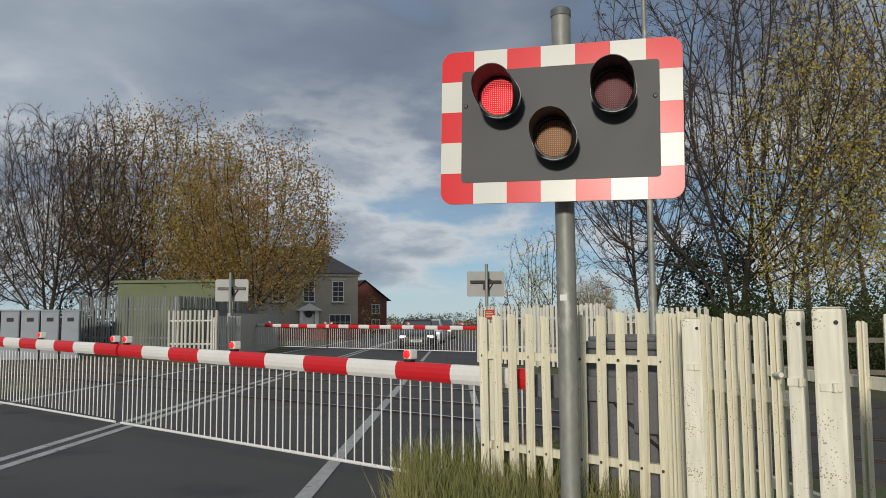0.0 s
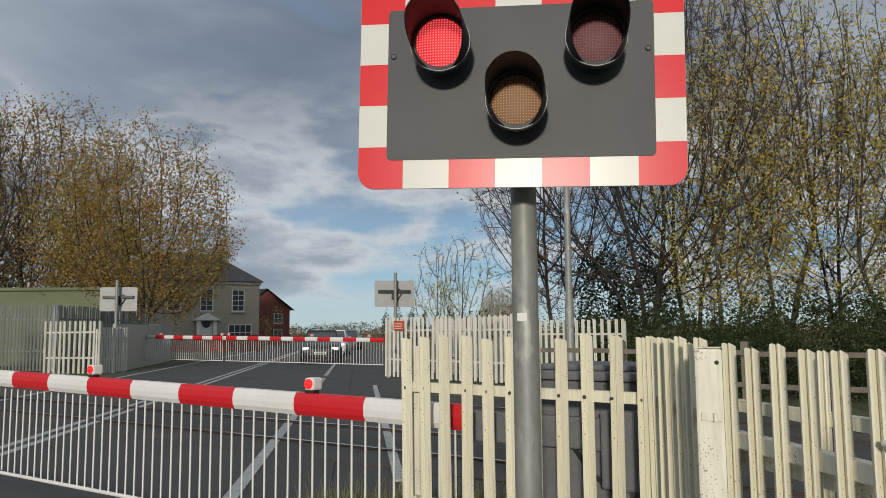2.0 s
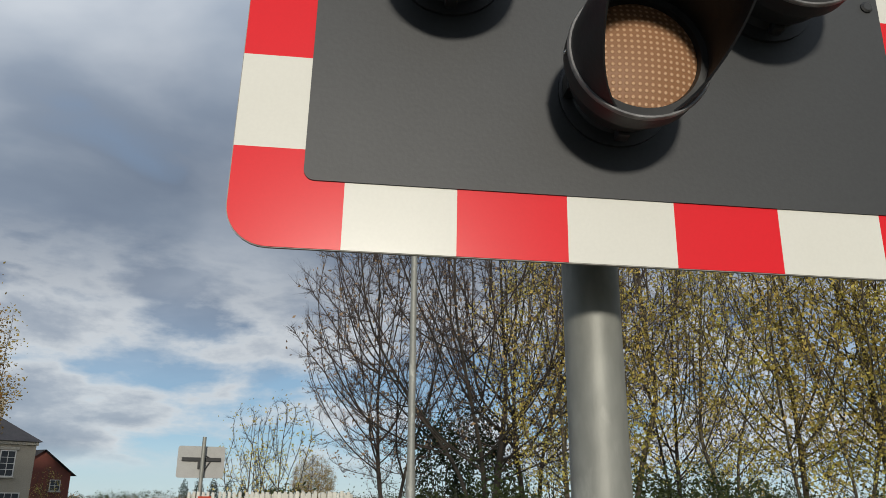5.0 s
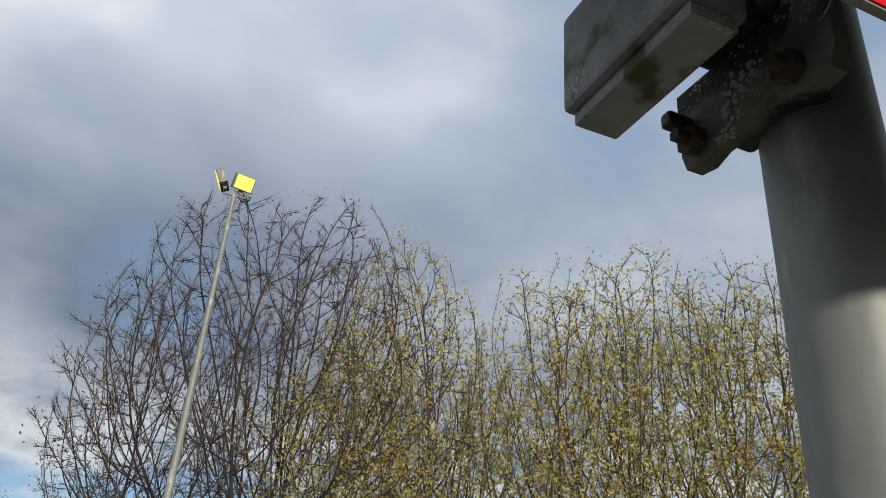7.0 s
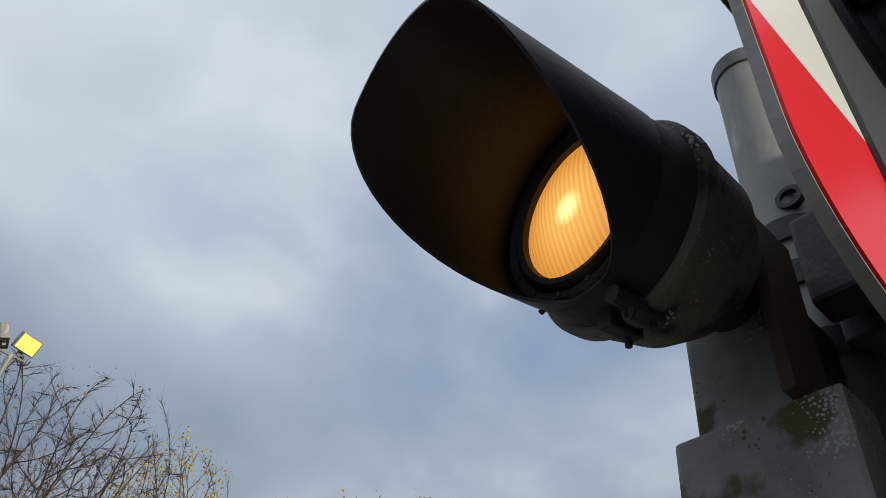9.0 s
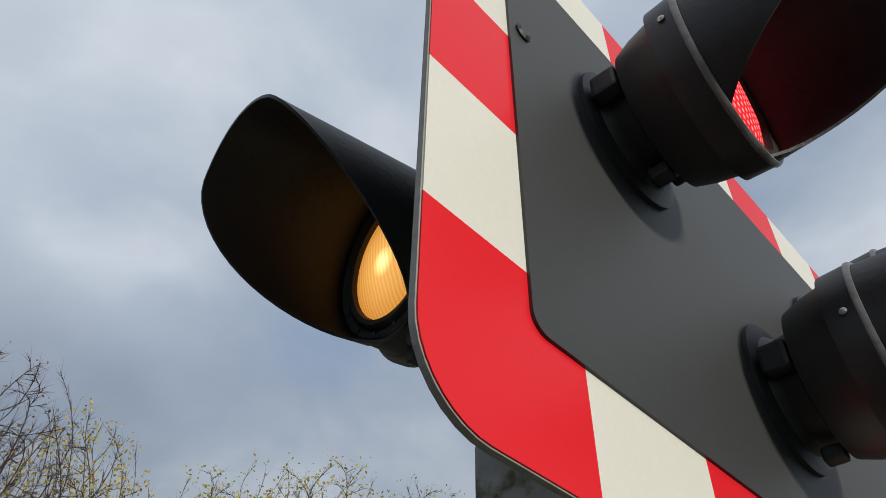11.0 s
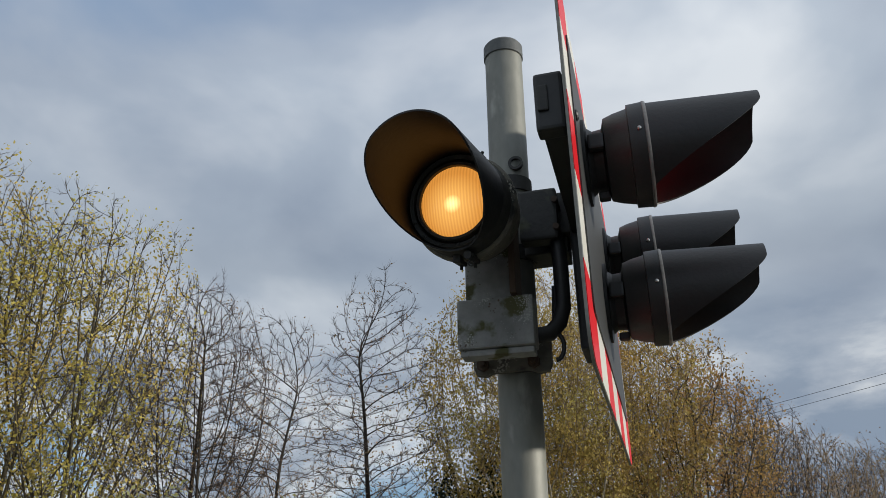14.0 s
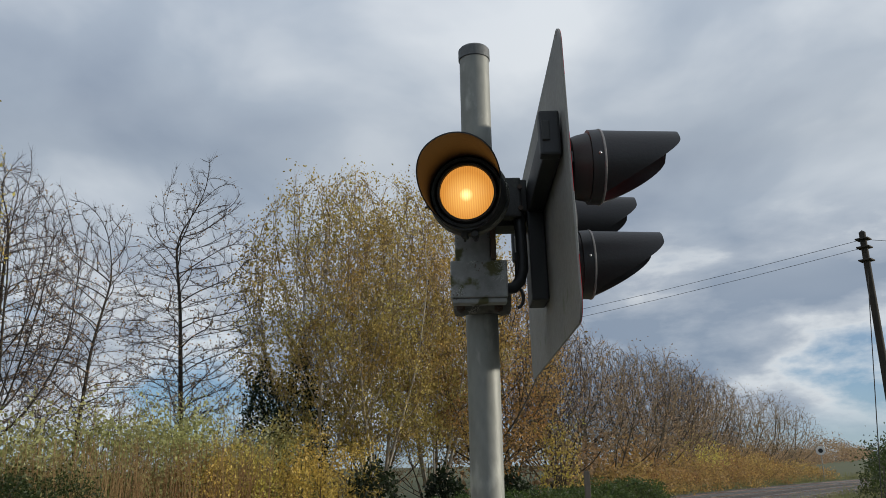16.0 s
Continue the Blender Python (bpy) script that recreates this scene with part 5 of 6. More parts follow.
def grow(rng, height, stems=1, leader=0.25, clear=0.15, wide=0.36, mid=0.55, points=900, step=0.36, kill=0.62, lean=0.10, up=0.12, tip=0.0092, power=2.25, shoots=3, shoot=0.55, shell=0.24):
    """Branches that reach for points spread through an egg-shaped crown: thick and fine segments, shoots and their tips."""
    ball = rng.normal(size=(points, 3))
    ball /= np.linalg.norm(ball, axis=1, keepdims=True)
    ball *= rng.uniform(0, 1, (points, 1)) ** shell
    lump = 1 + 0.10 * np.sin(ball[:, 0:1] * 7 + height) * np.cos(ball[:, 1:2] * 6 + points)
    ball *= lump
    high = np.where(ball[:, 2] > 0, height * (1 - mid), height * (mid - clear))
    aims = np.column_stack([ball[:, 0] * height * wide, ball[:, 1] * height * wide, height * mid + ball[:, 2] * high])
    nodes, parent, ways, kids = [], [], [], []

    def add(p, q, d):
        nodes.append(p)
        parent.append(q)
        ways.append(d)
        kids.append(0)
        if q >= 0:
            kids[q] += 1

    for k in range(stems):
        ang = 2 * math.pi * (k + rng.uniform(-0.25, 0.25)) / stems
        tilt = lean * rng.uniform(0.6, 1.3)
        d = np.array((math.cos(ang) * tilt, math.sin(ang) * tilt, 1.0))
        d /= np.linalg.norm(d)
        off = 0.0 if stems == 1 else 0.16
        p = np.array((off * math.cos(ang), off * math.sin(ang), -0.2))
        add(p, -1, d)
        for q in range(int(height * leader * rng.uniform(0.85, 1.1) / step)):
            d = d + rng.normal(size=3) * 0.022
            d /= np.linalg.norm(d)
            p = p + d * step
            add(p, len(nodes) - 1, d)
    near = np.full(len(aims), 1e9)
    which = np.zeros(len(aims), int)
    fresh = 0
    for turn in range(160):
        new_nodes = np.array(nodes[fresh:])
        if len(new_nodes) == 0:
            break
        gap = np.linalg.norm(aims[:, None] - new_nodes[None], axis=2)
        best = gap.argmin(1)
        value = gap[np.arange(len(aims)), best]
        closer = value < near
        near[closer], which[closer] = value[closer], best[closer] + fresh
        keep = near > kill
        aims, near, which = aims[keep], near[keep], which[keep]
        if len(aims) == 0:
            break
        fresh = len(nodes)
        for i in np.unique(which):
            if kids[i] > 2:
                far = which == i
                near[far] = 1e9
                continue
            pull = aims[which == i] - nodes[i]
            pull = (pull / np.linalg.norm(pull, axis=1, keepdims=True)).mean(0)
            d = pull + 0.30 * ways[i] + np.array((0, 0, up)) + rng.normal(size=3) * 0.09
            d /= np.linalg.norm(d)
            add(nodes[i] + d * step, i, d)
    load = np.zeros(len(nodes))
    for i in range(len(nodes) - 1, -1, -1):
        load[i] = max(load[i], tip ** power)
        if parent[i] >= 0:
            load[parent[i]] += load[i]
    radius = load ** (1 / power)
    # straighten the wobble along each run of branch
    heir = np.full(len(nodes), -1)
    for i, q in enumerate(parent):
        if q >= 0 and (heir[q] < 0 or load[i] > load[heir[q]]):
            heir[q] = i
    nodes, above = np.array(nodes), np.array(parent)
    inner = np.where((above >= 0) & (heir >= 0))[0]
    for turn in range(6):
        nodes[inner] = nodes[inner] * 0.4 + (nodes[above[inner]] + nodes[heir[inner]]) * 0.3
    for i in inner:
        ways[i] = (nodes[i] - nodes[above[i]]) / max(np.linalg.norm(nodes[i] - nodes[above[i]]), 1e-6)
    thick, fine, spikes, tips = [], [], [], []
    for i, q in enumerate(parent):
        if q < 0:
            continue
        r1 = radius[i]
        r0 = min(radius[q], r1 * 1.35)
        (thick if r1 > tip * 2.2 else fine).append((*nodes[q], *nodes[i], r0, r1))
        if r1 < tip * 2.4:
            for k in range(shoots + (2 if kids[i] == 0 else 0)):
                side = np.cross(ways[i], rng.normal(size=3))
                side /= np.linalg.norm(side)
                ang = rng.uniform(0.15, 0.75)
                d = ways[i] * math.cos(ang) + side * math.sin(ang) + np.array((0, 0, up * 1.5))
                d /= np.linalg.norm(d)
                o = nodes[q] + (nodes[i] - nodes[q]) * rng.uniform(0.1, 1.0)
                end = o + d * shoot * rng.uniform(0.4, 1.15)
                spikes.append((*o, *end, tip * 0.8))
                tips.append(end)
    return thick, fine, spikes, tips


def spike_mesh(name, spikes, material):
    """Fine shoots: three-sided spikes from rows of base, tip and radius."""
    s = np.array(spikes, float)
    n = len(s)
    d = s[:, 3:6] - s[:, 0:3]
    d /= np.maximum(np.linalg.norm(d, axis=1, keepdims=True), 1e-6)
    a = np.cross(d, np.array([[0.31, 0.62, 0.71]]))
    a /= np.maximum(np.linalg.norm(a, axis=1, keepdims=True), 1e-6)
    b = np.cross(d, a)
    v = np.empty((n, 4, 3))
    for k in range(3):
        w = a * math.cos(2.0944 * k) + b * math.sin(2.0944 * k)
        v[:, k] = s[:, 0:3] + w * s[:, 6:7]
    v[:, 3] = s[:, 3:6]
    f = (np.arange(n) * 4)[:, None, None] + np.array([[0, 1, 3], [1, 2, 3], [2, 0, 3]])[None]
    return raw_mesh(name, v.reshape(-1, 3), f.reshape(-1, 3), material)


def make_tree(name, label, seed, bark, twig, leaf, leaves, leaf_size, loose=0.10, hang=0.3, **shape):
    rng = np.random.default_rng(seed)
    thick, fine, spikes, tips = grow(rng, **shape)
    t = thing(name, IDENTITY, label, "tree", "trees")
    share("trunk", prism_mesh("trunk", thick, bark, 6), t, IDENTITY)
    share("twig_crown", prism_mesh("twig_crown", fine, twig, 3), t, IDENTITY)
    share("shoot_crown", spike_mesh("shoot_crown", spikes, twig), t, IDENTITY)
    if leaves:
        tips = np.array(tips)
        low, high = tips[:, 2].min(), tips[:, 2].max()
        weight = 1.12 - 0.95 * (tips[:, 2] - low) / (high - low)
        pick = tips[rng.choice(len(tips), leaves, p=weight / weight.sum())] + rng.normal(size=(leaves, 3)) * loose
        share("crown", leaf_mesh("crown", pick, leaf_size, leaf, rng, hang), t, IDENTITY)
    return t


KINDS = {
    "bare": make_tree("bare_tree", "tall bare autumn tree with brown seed clusters and fine twigs", 11, BARKDARK, TWIG, LEAFBROWN, 3000, 0.09, height=15.5, stems=2, leader=0.28, clear=0.16, wide=0.27, mid=0.58, points=2800, lean=0.10, up=0.22, kill=0.42, step=0.3, power=2.4, shoots=4, tip=0.0085),
    "bare_b": make_tree("bare_tree", "spreading bare autumn tree with dark branches", 12, BARKDARK, TWIG, LEAFBROWN, 3000, 0.09, height=14.0, stems=3, leader=0.24, clear=0.16, wide=0.43, mid=0.50, points=3200, lean=0.20, up=0.12, kill=0.42, step=0.3, power=2.45, shoots=4, tip=0.0085),
    "yellow": make_tree("yellow_leaved_tree", "slender tree with sparse yellow-green leaves", 13, BARK, TWIGTAN, LEAFYELLOW, 8000, 0.115, loose=0.16, height=15.5, stems=2, leader=0.35, clear=0.12, wide=0.19, mid=0.60, points=1700, lean=0.08, up=0.3, kill=0.42, step=0.3, power=2.35, shoots=2),
    "yellow_b": make_tree("yellow_leaved_tree", "upright tree with thin yellowing leaves and grey twigs", 14, BARK, TWIGTAN, LEAFYELLOW, 9500, 0.115, loose=0.16, height=15.5, stems=2, leader=0.28, clear=0.14, wide=0.25, mid=0.62, points=2000, lean=0.13, up=0.3, kill=0.42, step=0.3, power=2.4, shoots=2),
    "maple": make_tree("broad_maple_tree", "broad tree with thinning olive and brown leaves", 15, BARKDARK, TWIG, LEAFMAPLE, 30000, 0.14, loose=0.26, height=14.5, stems=2, leader=0.22, clear=0.14, wide=0.40, mid=0.52, points=2800, lean=0.12, up=0.1, shell=0.34, kill=0.46, step=0.32, power=2.4, shoots=2),
    "dark": make_tree("slender_dark_tree", "slender bare dark tree with drooping clusters", 16, BARKDARK, TWIG, LEAFBROWN, 1600, 0.10, height=15.0, stems=1, leader=0.80, clear=0.22, wide=0.20, mid=0.52, points=1900, lean=0.04, up=0.15, kill=0.4, step=0.28, power=2.5),
    "willow": make_tree("golden_willow", "multi-stemmed willow with golden autumn leaves", 17, BARKPALE, TWIGPALE, LEAFWILLOW, 26000, 0.10, loose=0.2, hang=1.0, height=14.0, stems=6, leader=0.30, clear=0.12, wide=0.27, mid=0.58, points=1900, lean=0.26, up=0.35, shoot=0.7, kill=0.45, step=0.32, power=2.3, shoots=2),
    "rust": make_tree("rusty_tree", "small tree with rust and ochre leaves", 18, BARK, TWIGTAN, LEAFRUST, 11000, 0.10, loose=0.2, height=10.5, stems=4, leader=0.22, clear=0.08, wide=0.33, mid=0.55, points=1100, lean=0.22, up=0.25, kill=0.45),
    "brush": make_tree("brown_thicket", "dense brown bare scrub thicket", 19, BARK, TWIGPALE, LEAFBROWN, 1200, 0.10, loose=0.35, height=8.0, stems=6, leader=0.14, clear=0.02, wide=0.50, mid=0.45, points=600, lean=0.35, up=0.25, tip=0.010, kill=0.5, shoots=2),
    "thicket": make_tree("dark_thicket", "dense dark bare undergrowth below the trees", 21, BARKDARK, TWIG, LEAFGREEN, 2400, 0.10, loose=0.3, height=7.5, stems=5, leader=0.14, clear=0.02, wide=0.52, mid=0.45, points=500, lean=0.35, up=0.2, shoots=2),
    "sapling": make_tree("young_tree", "young thin tree with scattered yellow leaves", 20, BARK, TWIG, LEAFYELLOW, 700, 0.10, loose=0.15, height=6.6, stems=1, leader=0.14, clear=0.12, wide=0.26, mid=0.58, points=260, lean=0.05, up=0.4, step=0.22, kill=0.34, shoot=0.4, tip=0.008),
}
used = set()


def plant(kind, x, y, turn=0.0, scale=1.0, tall=1.0, z=0.0):
    src = KINDS[kind]
    m = pose(x, y, z, 0, 0, turn)
    if kind in used:
        ob = copy_thing(src, m)
    else:
        used.add(kind)
        ob = src
        ob.matrix_basis = m
    ob.scale = (scale, scale, scale * tall)
    return ob


# beyond the tracks, from the mast round to the telegraph pole
plant("bare_b", 3.3, 21.8, 40, 1.0)
plant("bare", 0.6, 24.0, 0, 0.74)
plant("bare", 5.0, 23.6, 60, 0.86)
plant("yellow", 6.9, 20.8, 10, 0.86)
plant("bare", 9.2, 22.5, 120, 0.66)
plant("yellow", 9.6, 19.4, 200, 0.62)
plant("yellow_b", 11.1, 18.7, 30, 0.80)
plant("yellow_b", 12.9, 17.5, 80, 0.83)
plant("yellow_b", 14.7, 16.0, 200, 0.79)
plant("yellow_b", 15.3, 14.3, 140, 0.75)
plant("bare", 20.5, 18.4, 70, 0.62)
plant("bare", 17.8, 12.7, 200, 0.64)
plant("dark", 19.8, 14.0, 0, 0.75)
plant("dark", 20.9, 11.6, 120, 0.67)
plant("dark", 25.6, 9.9, 210, 0.87)
plant("willow", 27.6, 5.5, 0, 0.94)
plant("willow", 28.2, 3.4, 130, 0.95)
plant("willow", 30.4, 1.2, 250, 0.98)
plant("rust", 31.6, -0.8, 40, 1.12)
plant("rust", 35.0, -1.4, 170, 1.05)
plant("bare_b", 38.5, -2.6, 20, 0.75)
plant("brush", 37.0, -4.6, 90, 1.1)
plant("bare", 43.5, -5.4, 0, 0.68)
plant("brush", 42.5, -8.2, 200, 1.1)
plant("bare_b", 50.0, -8.0, 190, 0.72)
plant("brush", 49.0, -11.6, 20, 1.15)
plant("brush", 56.0, -14.4, 120, 1.2)
plant("bare_b", 64.0, -16.5, 250, 0.74)
plant("brush", 64.0, -18.4, 300, 1.2)
plant("bare", 72.0, -21.0, 150, 0.70)
plant("brush", 72.0, -22.6, 40, 1.2)
plant("brush", 82.0, -28.0, 70, 1.25)
plant("bare_b", 90.0, -29.0, 10, 0.74)
plant("brush", 94.0, -34.5, 160, 1.3)
plant("brush", 108.0, -42.0, 0, 1.35)
plant("brush", 124.0, -50.5, 250, 1.4)
plant("brush", 142.0, -60.0, 130, 1.4)
plant("bare_b", 60.0, -13.5, 80, 0.72)
plant("bare_b", 78.0, -24.0, 140, 0.74)
plant("sapling", 34.0, -4.2, 0, 0.80)
plant("brush", 32.5, 4.0, 33, 1.0)
plant("brush", 24.5, 9.6, 133, 0.62)
plant("brush", 20.4, 11.5, 233, 0.60)
plant("brush", 26.0, 12.4, 70, 0.55)
plant("brush", 28.4, 8.0, 170, 0.60)
plant("brush", 29.6, 4.2, 270, 0.60)
plant("brush", 31.2, 1.6, 10, 0.60)
plant("thicket", 2.2, 26.0, 0, 0.62)
plant("thicket", 6.4, 25.6, 90, 0.62)
plant("thicket", 10.6, 23.2, 180, 0.62)
plant("thicket", 14.6, 21.6, 30, 0.62)
plant("thicket", 17.0, 17.6, 250, 0.62)
plant("yellow_b", 5.2, 19.4, 120, 0.62)
plant("yellow", 11.8, 17.6, 20, 0.60)
# beside the far fence
plant("sapling", -3.2, 29.0, 0, 0.82)
plant("sapling", -4.6, 31.0, 100, 0.8)
plant("maple", -6.0, 108.0, 0, 0.52)
# left of the road
plant("bare_b", -30.4, 30.6, 0, 0.92)
plant("bare", -27.6, 31.6, 200, 0.86)
plant("bare", -31.8, 33.0, 100, 0.86)
plant("bare_b", -37.0, 31.5, 100, 0.84)
plant("maple", -28.2, 37.6, 30, 1.04)
plant("maple", -19.6, 32.9, 200, 0.82)
plant("sapling", -20.6, 55.0, 0, 0.55)
plant("thicket", -31.0, 36.0, 0, 1.0)
plant("thicket", -27.0, 40.0, 120, 0.9)


def bush(name, label, seed, count, size, material, places, group="bushes"):
    """Leaves thrown over a row of soft mounds: x, y, radius, height."""
    rng = np.random.default_rng(seed)
    pts, stems = [], []
    each = count // len(places)
    for x, y, r, h in places:
        v = rng.normal(size=(each, 3))
        v /= np.linalg.norm(v, axis=1, keepdims=True)
        v *= rng.uniform(0.55, 1.0, (each, 1)) ** 0.5
        lump = 1 + 0.22 * np.sin(v[:, 0:1] * 5 + seed) * np.cos(v[:, 1:2] * 6) + 0.12 * np.sin(v[:, 2:3] * 9 + x)
        v *= lump
        p = np.stack([x + v[:, 0] * r, y + v[:, 1] * r, np.abs(v[:, 2]) * h], 1)
        pts.append(p)
        for k in range(10):
            q = p[rng.integers(0, each)]
            stems.append((x + rng.normal() * r * 0.2, y + rng.normal() * r * 0.2, -0.1, *q, 0.02, 0.006))
    b = thing(name, IDENTITY, label, "bush", group)
    share("stem_cluster", prism_mesh("stem_cluster", stems, TWIG, 3), b, IDENTITY)["kind"] = "stuff"
    share("foliage", leaf_mesh("foliage", np.concatenate(pts), size, material, rng, 0.2), b, IDENTITY)
    return b


def along(a, b, n, r, h, seed):
    rng = random.Random(seed)
    return [(a[0] + (b[0] - a[0]) * k / (n - 1) + rng.uniform(-0.4, 0.4), a[1] + (b[1] - a[1]) * k / (n - 1) + rng.uniform(-0.4, 0.4), r * rng.uniform(0.8, 1.25), h * rng.uniform(0.78, 1.2)) for k in range(n)]


hedge = bush("hedge", "dense dark green hedge beyond the tracks", 31, 60000, 0.062, LEAFGREEN, along((3.4, 15.6), (15.5, 9.4), 12, 1.3, 1.75, 1), "hedges")
hedge["category"] = "hedge"
bush("bramble_bank", "low green ivy and bramble bank beside the railway", 32, 30000, 0.085, LEAFIVYLIT, along((19.0, 1.5), (34.0, -8.0), 14, 1.5, 0.75, 2))
bush("bramble_bank", "low brown and green scrub edge beside the railway", 52, 20000, 0.12, LEAFGOLD, along((36.0, -7.0), (62.0, -27.0), 16, 2.4, 1.5, 15))
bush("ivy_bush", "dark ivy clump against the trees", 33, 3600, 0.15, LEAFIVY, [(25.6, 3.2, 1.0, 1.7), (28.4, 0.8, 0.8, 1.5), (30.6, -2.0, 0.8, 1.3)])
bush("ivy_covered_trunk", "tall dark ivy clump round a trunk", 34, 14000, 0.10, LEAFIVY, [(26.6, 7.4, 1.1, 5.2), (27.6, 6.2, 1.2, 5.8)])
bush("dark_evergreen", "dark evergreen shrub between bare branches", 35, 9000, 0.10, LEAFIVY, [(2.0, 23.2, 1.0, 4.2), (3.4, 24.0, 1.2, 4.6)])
bush("pale_shrubs", "pale green and straw shrubs under the trees", 36, 42000, 0.10, LEAFSTRAW, along((14.0, 12.8), (26.0, 6.6), 12, 1.6, 3.1, 3))
bush("gold_shrubs", "yellow-leaved shrubs at the foot of the willows", 37, 14000, 0.085, LEAFYELLOW, along((21.0, 8.0), (26.0, 4.0), 6, 1.2, 2.3, 4))
bush("yellow_shrub", "bright yellow-green small shrub beside the bank", 38, 3200, 0.12, LEAFYELLOW, [(34.0, -4.4, 1.1, 3.0), (56.0, -17.0, 2.4, 3.4), (60.0, -19.5, 2.2, 3.0)])
bush("brown_scrub", "long band of brown scrub along the railway", 39, 20000, 0.24, LEAFBROWN, along((36.0, -3.0), (230.0, -104.0), 40, 3.2, 4.0, 5))
bush("brown_scrub", "far end of the brown scrub along the railway", 49, 14000, 0.5, LEAFBROWN, along((230.0, -105.0), (780.0, -396.0), 40, 7.0, 7.5, 14))
bush("ochre_scrub", "ochre scrub along the railway", 40, 9000, 0.20, LEAFGOLD, along((40.0, -7.0), (90.0, -34.0), 12, 1.8, 2.6, 6))
bush("near_scrub", "green shrub near the telegraph pole", 41, 9000, 0.10, LEAFGREEN, along((27.36, -15.33), (49.86, -28.39), 7, 1.2, 2.6, 7))
bush("roadside_hedge", "dark hedge below the far fence", 42, 9000, 0.16, LEAFGREEN, along((-2.6, 33.0), (-6.5, 60.0), 9, 1.3, 1.9, 8), "hedges")
bush("field_hedge", "distant field hedges and trees on the horizon", 43, 40000, 0.24, LEAFGREEN, along((-90.0, 150.0), (70.0, 165.0), 40, 4.5, 2.8, 9), "hedges")
bush("field_hedge", "distant brown hedge across the fields", 44, 24000, 0.17, LEAFBROWN, along((-60.0, 118.0), (40.0, 120.0), 26, 3.0, 1.9, 10), "hedges")
bush("poplar_row", "row of distant dark poplars", 45, 7000, 0.22, LEAFIVY, [(-31.0 + 2.6 * k, 150.0, 1.0, 5.0 + (k * 7 % 3) * 0.6) for k in range(7)], "hedges")
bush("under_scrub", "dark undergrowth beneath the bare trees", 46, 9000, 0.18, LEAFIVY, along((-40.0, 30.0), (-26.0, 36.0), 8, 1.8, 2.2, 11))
bush("wood_floor", "dark shrubs beneath the trees beyond the tracks", 47, 30000, 0.085, LEAFGREEN, along((2.0, 20.5), (14.0, 15.5), 8, 1.6, 2.1, 12))

bush("far_belt", "distant brown tree belt across the railway", 48, 14000, 0.45, LEAFBROWN, along((420.0, -225.0), (430.0, -330.0), 14, 9.0, 7.0, 13))

# verge grass at the foot of the near fence
rng = np.random.default_rng(5)
n = 5200
gx = rng.uniform(-1.05, 0.5, n)
gy = rng.uniform(0.2, 2.6, n)
gp = np.array([(ROAD @ Vector((x, y, 0)))[:] for x, y in zip(gx, gy)])
gh = rng.uniform(0.08, 0.40, n)
bend = rng.normal(size=(n, 2)) * 0.09
blades = np.column_stack([gp[:, 0], gp[:, 1], np.full(n, -0.03), gp[:, 0] + bend[:, 0], gp[:, 1] + bend[:, 1], gh, np.full(n, 0.005), np.full(n, 0.001)])
verge = new("verge_grass", prism_mesh("verge_grass", blades, BLADE, 3))
tagged(verge, "long uneven grass tufts at the fence foot", "grass", kind="stuff")
n = 7000
a = rng.uniform(0, 1, n)
gp = np.array([(RAILWAY @ Vector((*along_track(3.0 + 70 * q, 10.5 + rng.uniform(0, 2.6) if rng.uniform() < 0.6 else rng.uniform(1.2, 3.5))[:2], 0)))[:] for q in a])
gh = rng.uniform(0.15, 0.55, n)
bend = rng.normal(size=(n, 2)) * 0.14
blades = np.column_stack([gp[:, 0], gp[:, 1], np.full(n, -0.03), gp[:, 0] + bend[:, 0], gp[:, 1] + bend[:, 1], gh, np.full(n, 0.009), np.full(n, 0.002)])
verge = new("trackside_grass", prism_mesh("trackside_grass", blades, BLADE, 3))
tagged(verge, "rough dry grass along the track edge", "grass", kind="stuff")

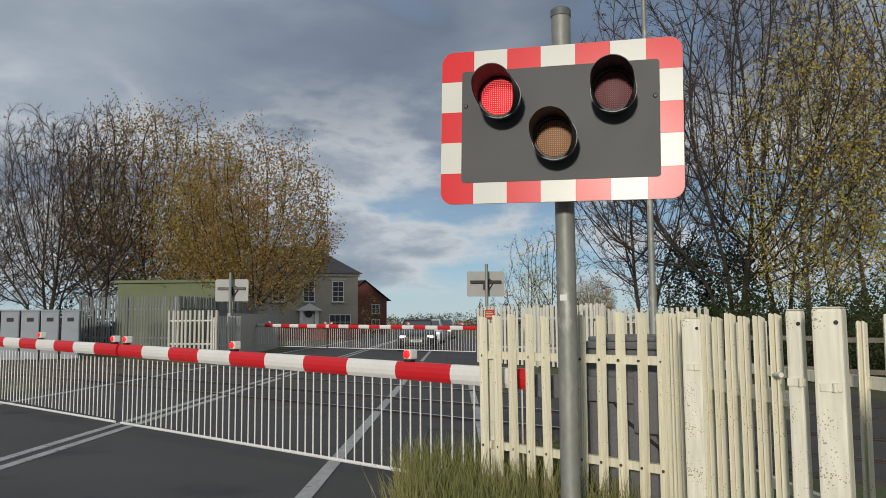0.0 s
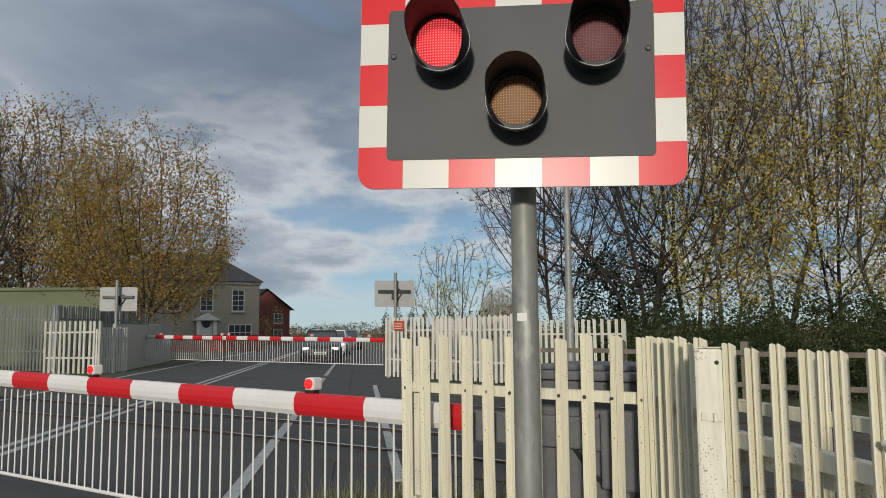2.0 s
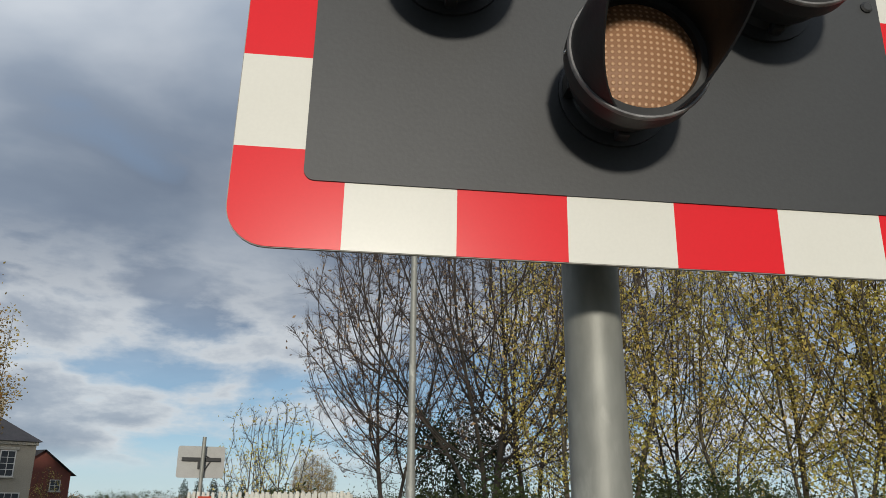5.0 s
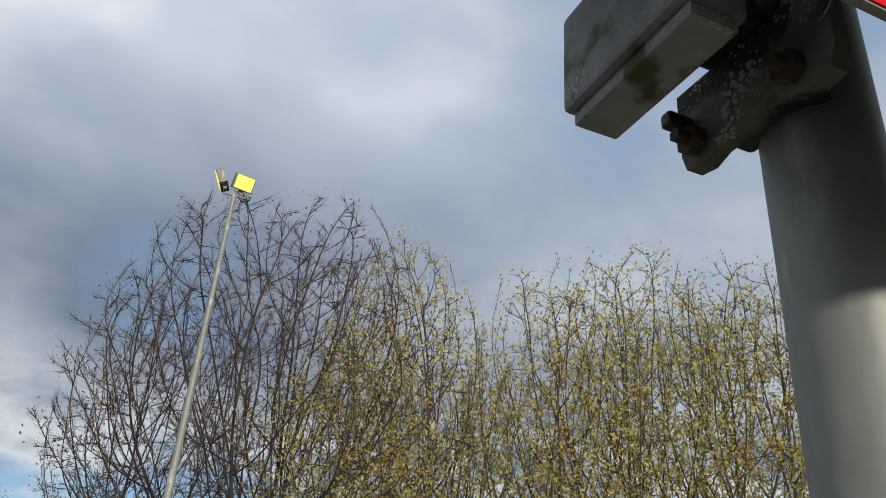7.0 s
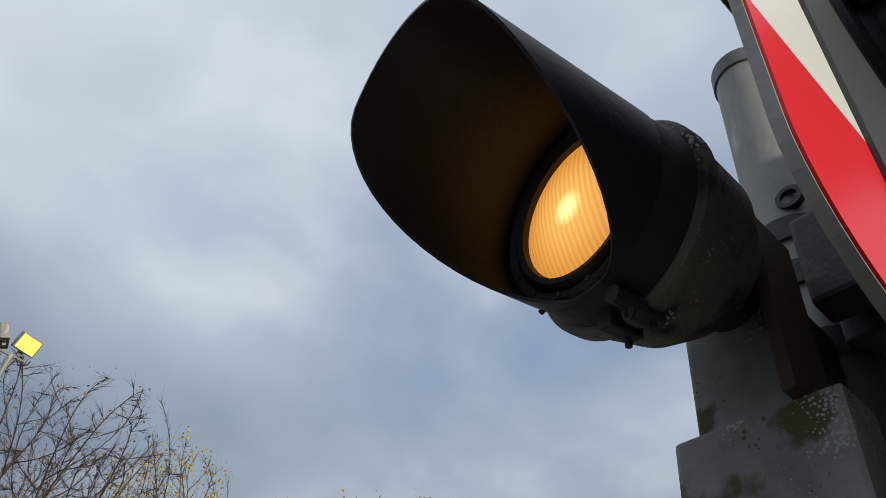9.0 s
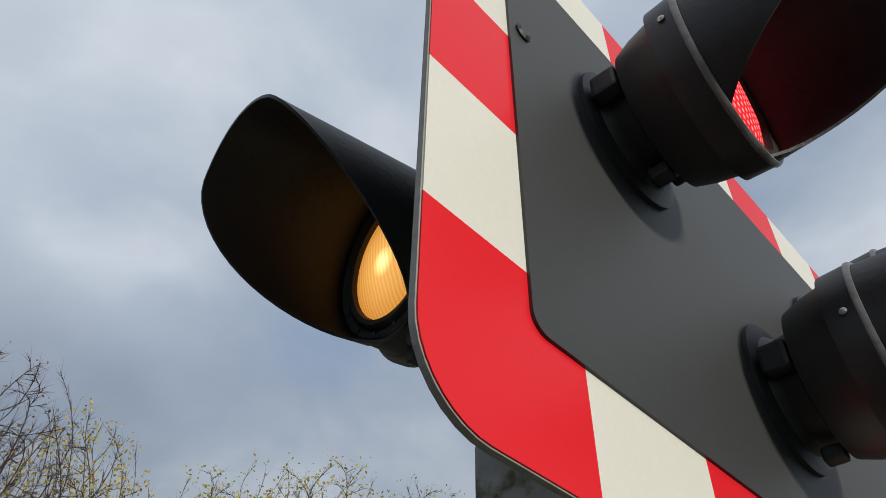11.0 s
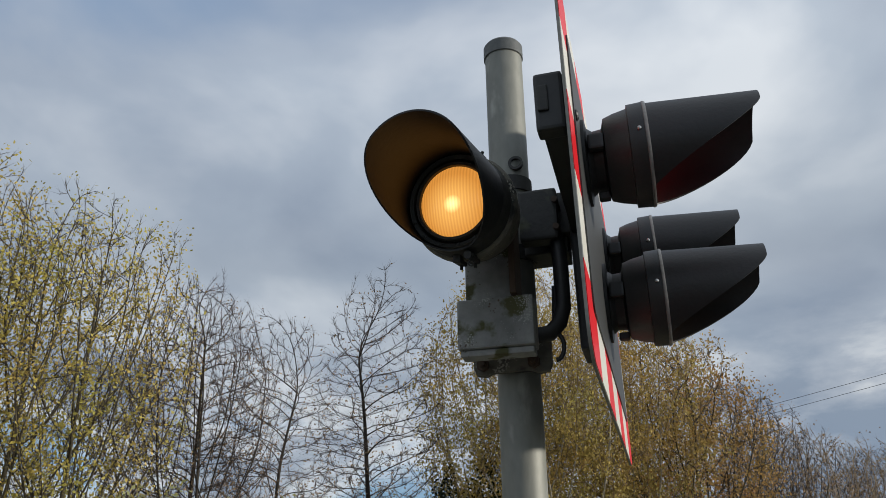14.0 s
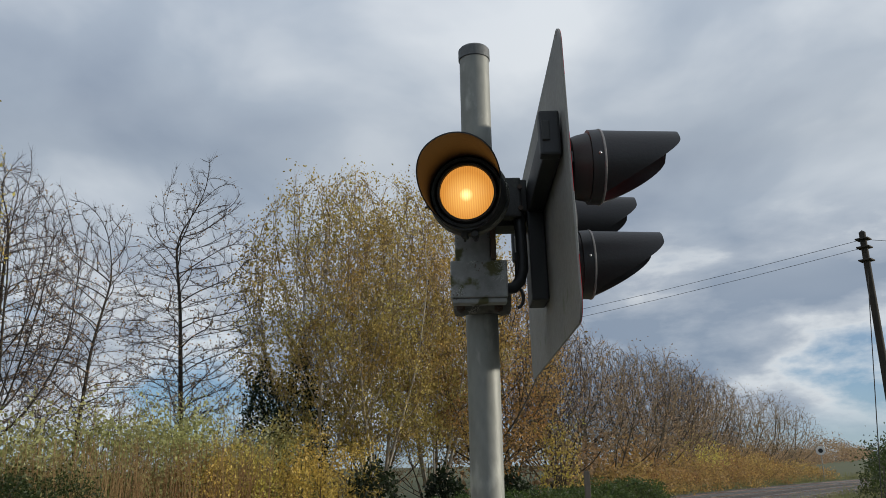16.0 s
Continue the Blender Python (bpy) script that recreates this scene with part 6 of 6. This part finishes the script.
n = 1300
f = rng.uniform(0, 1, n)
gp = np.column_stack([16.0 + 7.5 * f + rng.normal(size=n) * 0.7, 10.6 - 4.2 * f + rng.normal(size=n) * 0.7])
gh = rng.uniform(1.2, 2.6, n)
bend = rng.normal(size=(n, 2)) * 0.22
blades = np.column_stack([gp[:, 0], gp[:, 1], np.full(n, -0.03), gp[:, 0] + bend[:, 0], gp[:, 1] + bend[:, 1], gh, np.full(n, 0.010), np.full(n, 0.004)])
reeds = new("reed_bed", prism_mesh("reed_bed", blades, REED, 3))
tagged(reeds, "tall rust and straw coloured dead stems under the trees", "reeds", kind="stuff")

# telegraph pole and wires
tele = thing("telegraph_pole", pose(28.5, -16.7, 0), "dark timber telegraph pole with insulators", "telegraph pole")
part("pole", lathe(((0.17, -0.5), (0.13, 10.6), (0.0, 10.7)), 14), BARKDARK, tele, smooth=True)
for z in (10.3, 9.95, 9.4):
    part("insulator_arm", boxed((-0.25, -0.25, z - 0.03), (0.25, 0.25, z + 0.03), 0.01), BARKDARK, tele, m=Matrix.Rotation(radians(45), 4, "Z"))
stay = part("stay_wire", tube([(28.5, -16.7, 9.3), (25.5, -14.2, 0)], 0.018, 6), RUBBER)
tagged(stay, "steel stay wire from the telegraph pole", "wire")
for z, end in ((10.3, (70, 26, 10.5)), (9.95, (70, 26, 9.9)), (10.3, (27, -60, 10.3))):
    pts = []
    for k in range(13):
        f = k / 12
        pts.append((28.5 + (end[0] - 28.5) * f, -16.7 + (end[1] + 16.7) * f, z + (end[2] - z) * f - 1.2 * 4 * f * (1 - f)))
    w = part("overhead_wire", tube(pts, 0.010, 5), RUBBER)
    tagged(w, "thin black overhead wire", "wire", "overhead wires")
sign = thing("track_sign", RAILWAY @ pose(*along_track(60, 11.4)[:2], 0), "small round white railway sign on a post", "sign")
part("post", tube([(0, 0, -0.2), (0, 0, 1.9)], 0.04, 8), GALV, sign)
part("disc", lathe(((0.0, 0.0), (0.32, 0.0), (0.32, 0.03), (0.0, 0.03)), 24), WHITE, sign, m=pose(-0.03, 0, 2.1, 0, -90, 0))
part("symbol", lathe(((0.0, 0.031), (0.16, 0.031), (0.16, 0.036), (0.0, 0.036)), 20), BLACK, sign, m=pose(-0.03, 0, 2.1, 0, -90, 0))
marker = thing("marker_post", pose(18.91, -3.14, 0), "short wooden marker post by the track", "post")
part("post", boxed((-0.07, -0.07, -0.2), (0.07, 0.07, 1.4), 0.01), WOODGREY, marker)
